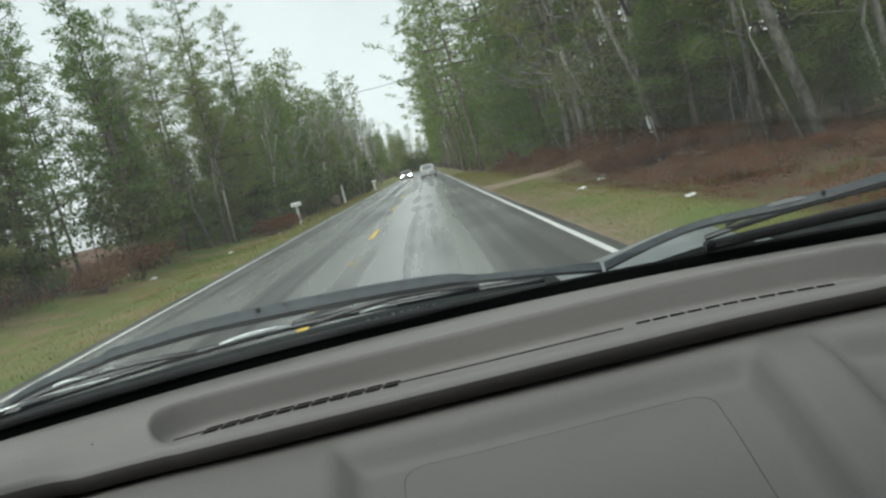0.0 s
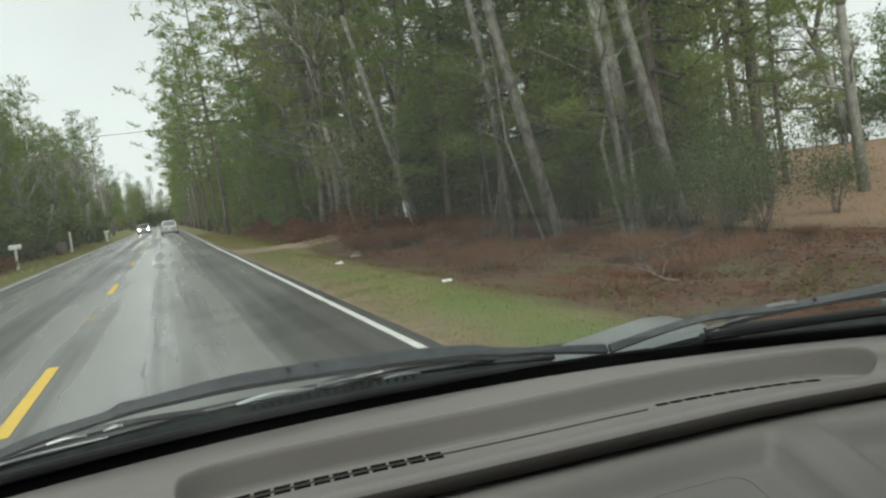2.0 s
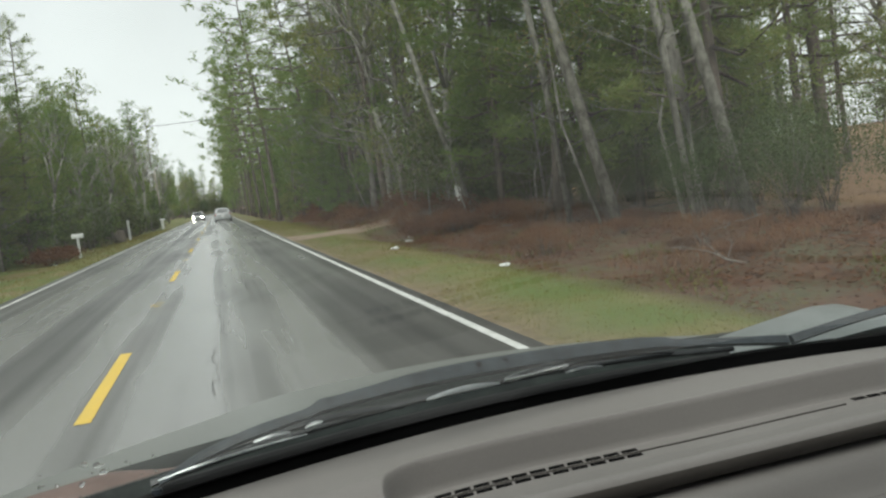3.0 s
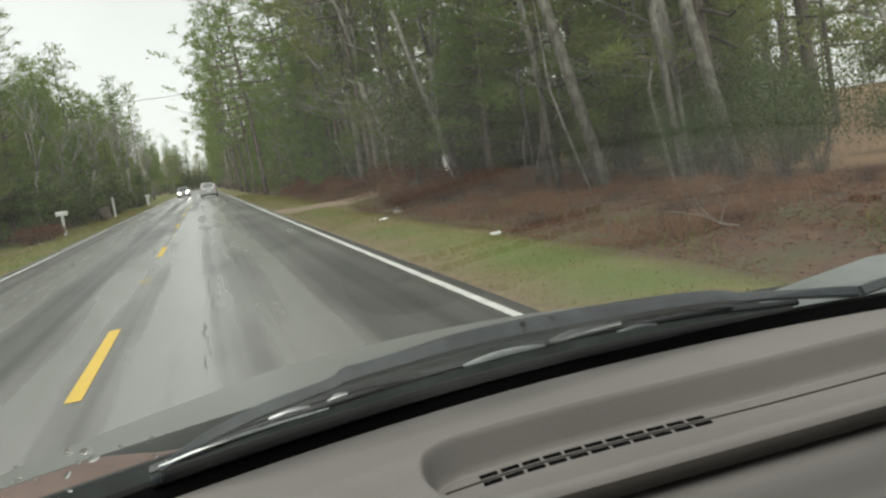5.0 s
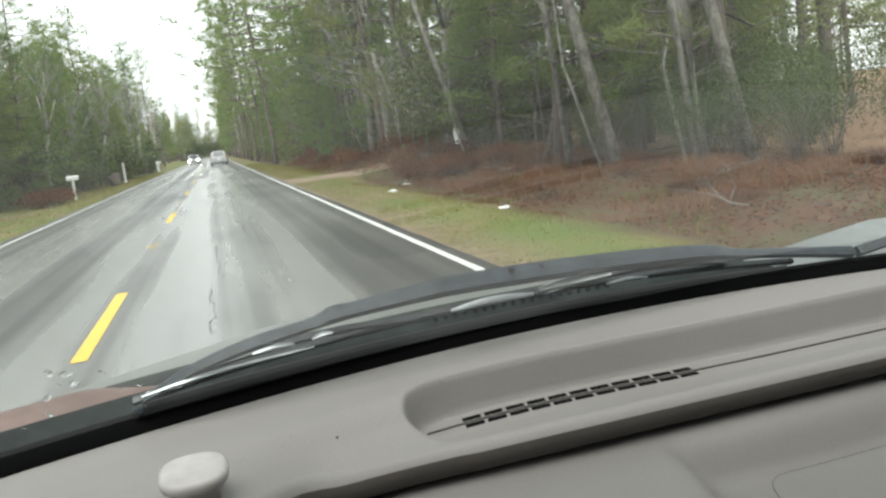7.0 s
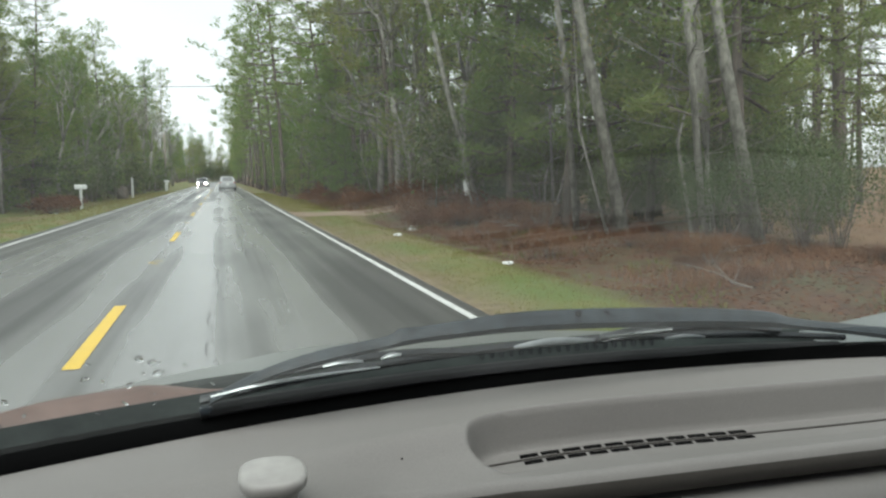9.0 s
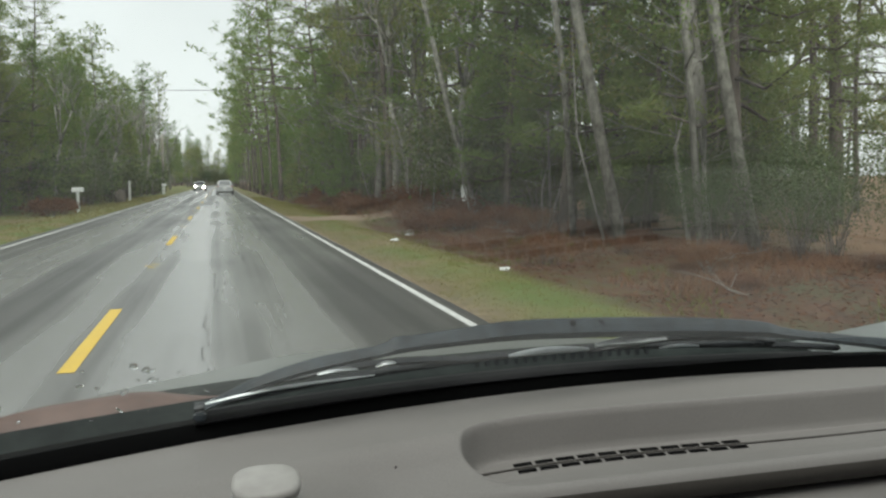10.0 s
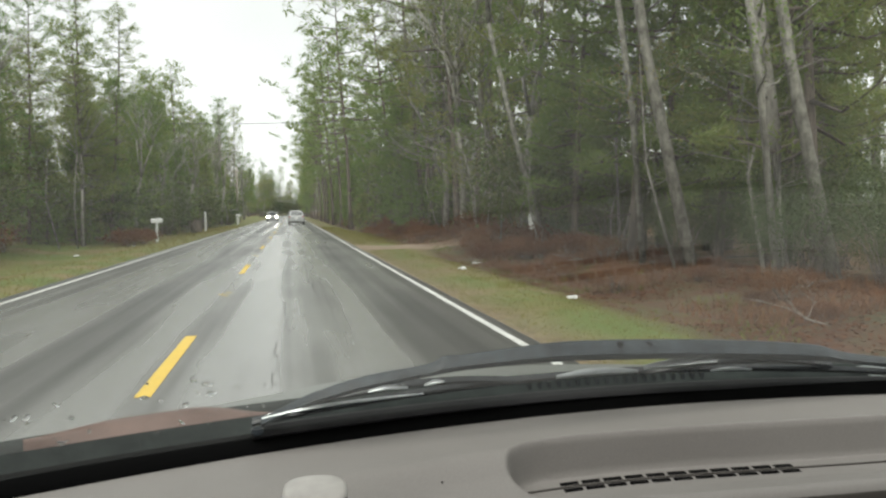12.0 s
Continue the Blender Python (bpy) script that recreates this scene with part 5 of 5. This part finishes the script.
def wiper(ends, arm, holes, label):
    top = new("wiper")
    top.parent = car
    tagged(top, label)
    (xa, sa), (xb, sb) = ends
    n = 24
    line = [(xa + (xb - xa) * k / n, sa + (sb - sa) * k / n) for k in range(n + 1)]
    bow = lambda k: 4 * (k / n) * (1 - k / n)
    ribbon("blade_rubber", [on_glass(x, s - 0.004 * bow(k), 0.004) for k, (x, s) in enumerate(line)], [0.008] * (n + 1), [0.012] * (n + 1), M_BLACK, top, "black rubber wiper blade")
    ribbon("blade_frame", [on_glass(x, s - 0.006 - 0.010 * bow(k), 0.014 + 0.008 * bow(k)) for k, (x, s) in enumerate(line)],
           [0.006 + 0.003 * bow(k) for k in range(n + 1)], [0.006] * (n + 1), M_BLADE, top, "bowed dark blade frame")
    cap = on_glass(xa + 0.004 * (1 if xb > xa else -1), sa - 0.005, 0.008)
    part("end_cap", box_mesh("end_cap", cap.x - 0.005, cap.x + 0.005, cap.y - 0.004, cap.y + 0.004, cap.z - 0.003, cap.z + 0.005, M_WIPER, 0.002), top, "small grey end cap")
    for c in (0.22, 0.72):
        ks = [c - 0.16 + 0.32 * j / 8 for j in range(9)]
        ribbon("yoke", [on_glass(xa + (xb - xa) * k, sa + (sb - sa) * k - 0.014 - 0.016 * (1 - ((k - c) / 0.16) ** 2), 0.020) for k in ks],
               [0.005] * 9, [0.006] * 9, M_BLADE, top, "thin dark yoke")
    arm = curve_through(arm, 6)
    pts = [on_glass(a[0], a[1], a[2] - 0.006) for a in arm]
    ribbon("arm", pts, [0.4 * a[3] + 0.003 for a in arm], [0.52 * a[3] + 0.0038 for a in arm], M_WIPER, top, "grey-black wiper arm")
    for hx in holes:
        a = min(arm, key=lambda q: abs(q[0] - hx))
        tall, wide = 0.52 * a[3] + 0.0038, 0.4 * a[3] + 0.003
        nrm, up = Vector((0, math.sin(radians(35)), math.cos(radians(35)))), Vector((0, -math.cos(radians(35)), math.sin(radians(35))))
        p = on_glass(hx, a[1], a[2] - 0.006) + nrm * tall * 0.55 + up * (wide / 2 + 0.0002)
        bm = bmesh.new()
        bmesh.ops.create_cone(bm, cap_ends=True, segments=14, radius1=0.0031, radius2=0.0031, depth=0.0012)
        bmesh.ops.transform(bm, verts=bm.verts, matrix=Matrix.Translation(p) @ pose(0, 0, 0, 55, 0, 0))
        part("rivet_hole", bm_mesh("rivet_hole", bm, M_SLOT), top, "dark round hole")
    return top


wiper(((-0.02, -0.008), (0.66, 0.002)),
      [(-0.012, -0.020, 0.016, 0.004), (0.005, -0.027, 0.018, 0.007), (0.03, -0.041, 0.019, 0.010), (0.075, -0.055, 0.020, 0.013), (0.13, -0.062, 0.022, 0.012), (0.145, -0.064, 0.023, 0.019), (0.165, -0.066, 0.023, 0.017), (0.20, -0.070, 0.0215, 0.019), (0.25, -0.072, 0.021, 0.023), (0.317, -0.067, 0.021, 0.025), (0.45, -0.056, 0.020, 0.025),
       (0.54, -0.045, 0.020, 0.021), (0.58, -0.036, 0.020, 0.012), (0.66, -0.018, 0.020, 0.012), (0.73, -0.004, 0.018, 0.016)],
      [0.317, 0.348], "dark wet wiper parked along the glass")
wiper(((0.848, -0.016), (1.20, -0.046)),
      [(0.735, -0.004, 0.018, 0.014), (0.79, -0.032, 0.020, 0.011), (0.84, -0.050, 0.020, 0.010), (0.92, -0.052, 0.020, 0.012), (0.98, -0.060, 0.020, 0.014), (1.06, -0.078, 0.020, 0.015), (1.18, -0.105, 0.020, 0.015)],
      [0.96], "dark wet wiper parked along the glass")

# pale wet cover over the pivot of the passenger's wiper
def pivot_cover(x, k):
    h = min(max((x - 0.70) / 0.15, 0.0), 1.0) * smoothstep(0.95, 0.88, x)
    return (x, seam_y(x) + 0.005 + 0.13 * k, 1.128 + h * (0.021 + 0.010 * math.sin(1.8 * k)))


part("pivot_cover", grid_mesh("pivot_cover", list(np.linspace(0.69, 0.955, 40)), list(np.linspace(0, 1, 10)), pivot_cover, M_ROOT), car, "pale wet grey cover over the wiper pivot")

# added pale strips that imitate the bonnet's glints between arm and blade
wiper_top = next(o for o in car.children if o.name == "wiper")
for strip, w in [([(-0.005, -0.024), (0.036, -0.030), (0.084, -0.031), (0.135, -0.032)], 0.0022), ([(0.083, -0.047), (0.100, -0.048), (0.118, -0.046)], 0.0035), ([(0.133, -0.047), (0.142, -0.049), (0.151, -0.050)], 0.0032),
                 ([(0.265, -0.037), (0.306, -0.037), (0.351, -0.036)], 0.0055), ([(0.355, -0.042), (0.394, -0.042), (0.431, -0.046)], 0.0065), ([(0.434, -0.028), (0.458, -0.028), (0.481, -0.026)], 0.0030)]:
    pts = [on_glass(x - 0.006, s_ - 0.010, 0.009) for x, s_ in curve_through(strip, 6)]
    n = len(pts)
    ribbon("yoke_strip", pts, [w * (0.35 + 0.65 * math.sin(math.pi * (k + 0.5) / n)) for k in range(n)], [1.3 * w * (0.35 + 0.65 * math.sin(math.pi * (k + 0.5) / n)) for k in range(n)], M_GLINT, wiper_top, "pale added glint between wiper arm and blade")

# slots of the cowl grille
for k in range(19):
    x = 0.29 + 0.0125 * k
    p = Vector(cowl_at(x, 0.80))
    part("cowl_slot", box_mesh("cowl_slot", x - 0.0024, x + 0.0024, p.y - 0.007, p.y + 0.004, p.z - 0.006, p.z + 0.0015, M_BLADE), car)


# rust-brown strip at the driver's end of the cowl
def rust_at(x, k):
    w = 0.044 * smoothstep(0.014, -0.07, x) * smoothstep(-0.195, -0.13, x)
    y = seam_y(x) + 0.046 + w * k
    return (x, y, 1.147 + 0.010 * math.sin(math.pi * k) * smoothstep(0.0, -0.08, x))


part("cowl_end_strip", grid_mesh("cowl_end_strip", list(np.linspace(-0.195, 0.013, 36)), list(np.linspace(0, 1, 6)), rust_at, M_RUST), car, "reddish brown cowl end strip")

# raindrops on the glass where the wiper does not reach
def drop_mesh(radius, seed):
    bm = bmesh.new()
    bmesh.ops.create_icosphere(bm, subdivisions=2, radius=radius)
    r = random.Random(seed)
    for vert in bm.verts:
        vert.co.z *= 0.28
        vert.co.y *= 1.0 + 0.15 * math.sin(3 * vert.co.x / radius + seed)
    return bm_mesh("raindrop", bm, M_DROP, True)


DROPS = [drop_mesh(r, i) for i, r in enumerate((0.0010, 0.0016, 0.0022, 0.0030))]
dr = random.Random(77)
for k in range(46):
    x = -0.27 + 0.27 * dr.random() ** 1.3
    s_ = -0.035 - 0.075 * dr.random()
    p = on_glass(x, s_, 0.010)
    ob = part("raindrop", DROPS[dr.choice((0, 0, 0, 1, 1, 2, 3))], screen)
    ob.matrix_basis = Matrix.Translation(p) @ pose(0, 0, 0, -35, 0, dr.uniform(0, 360))

# plain unseen shell that closes the cabin, its side panels added to block light
for name, dims, mat in [
    ("roof", (-0.28, 1.18, -2.0, 0.20, 1.60, 1.64), M_PAINT),
    ("cabin_floor", (-0.32, 1.22, -2.0, 1.0, 0.30, 0.36), M_LINING),
    ("cabin_rear", (-0.30, 1.20, -2.06, -2.0, 0.30, 1.62), M_LINING),
    ("door", (-0.36, -0.30, -2.0, 0.80, 0.30, 1.14), M_PAINT),
    ("door", (1.20, 1.26, -2.0, 0.80, 0.30, 1.14), M_PAINT),
    ("side_panel", (-0.33, -0.29, -2.0, -0.05, 1.14, 1.60), M_LINING),
    ("side_panel", (1.19, 1.23, -2.0, -0.05, 1.14, 1.60), M_LINING),
    ("firewall", (-0.30, 1.20, 0.92, 0.96, 0.34, 1.08), M_LINING),
    ("front_panel", (-0.36, 1.26, 1.50, 1.74, 0.30, 0.86), M_PAINT),
]:
    part(name, box_mesh(name, *dims, mat, 0.012), car)
for x in (-0.29, 1.19):
    part("pillar", tube_mesh("pillar", [(x, seam_y(x) + 0.02, 1.12), (x, 0.12, 1.60)], [0.035, 0.035], 8, M_LINING), car)


for x in (-0.26, 1.16):
    for y in (1.25, -1.45):
        wheel(car, x, y)
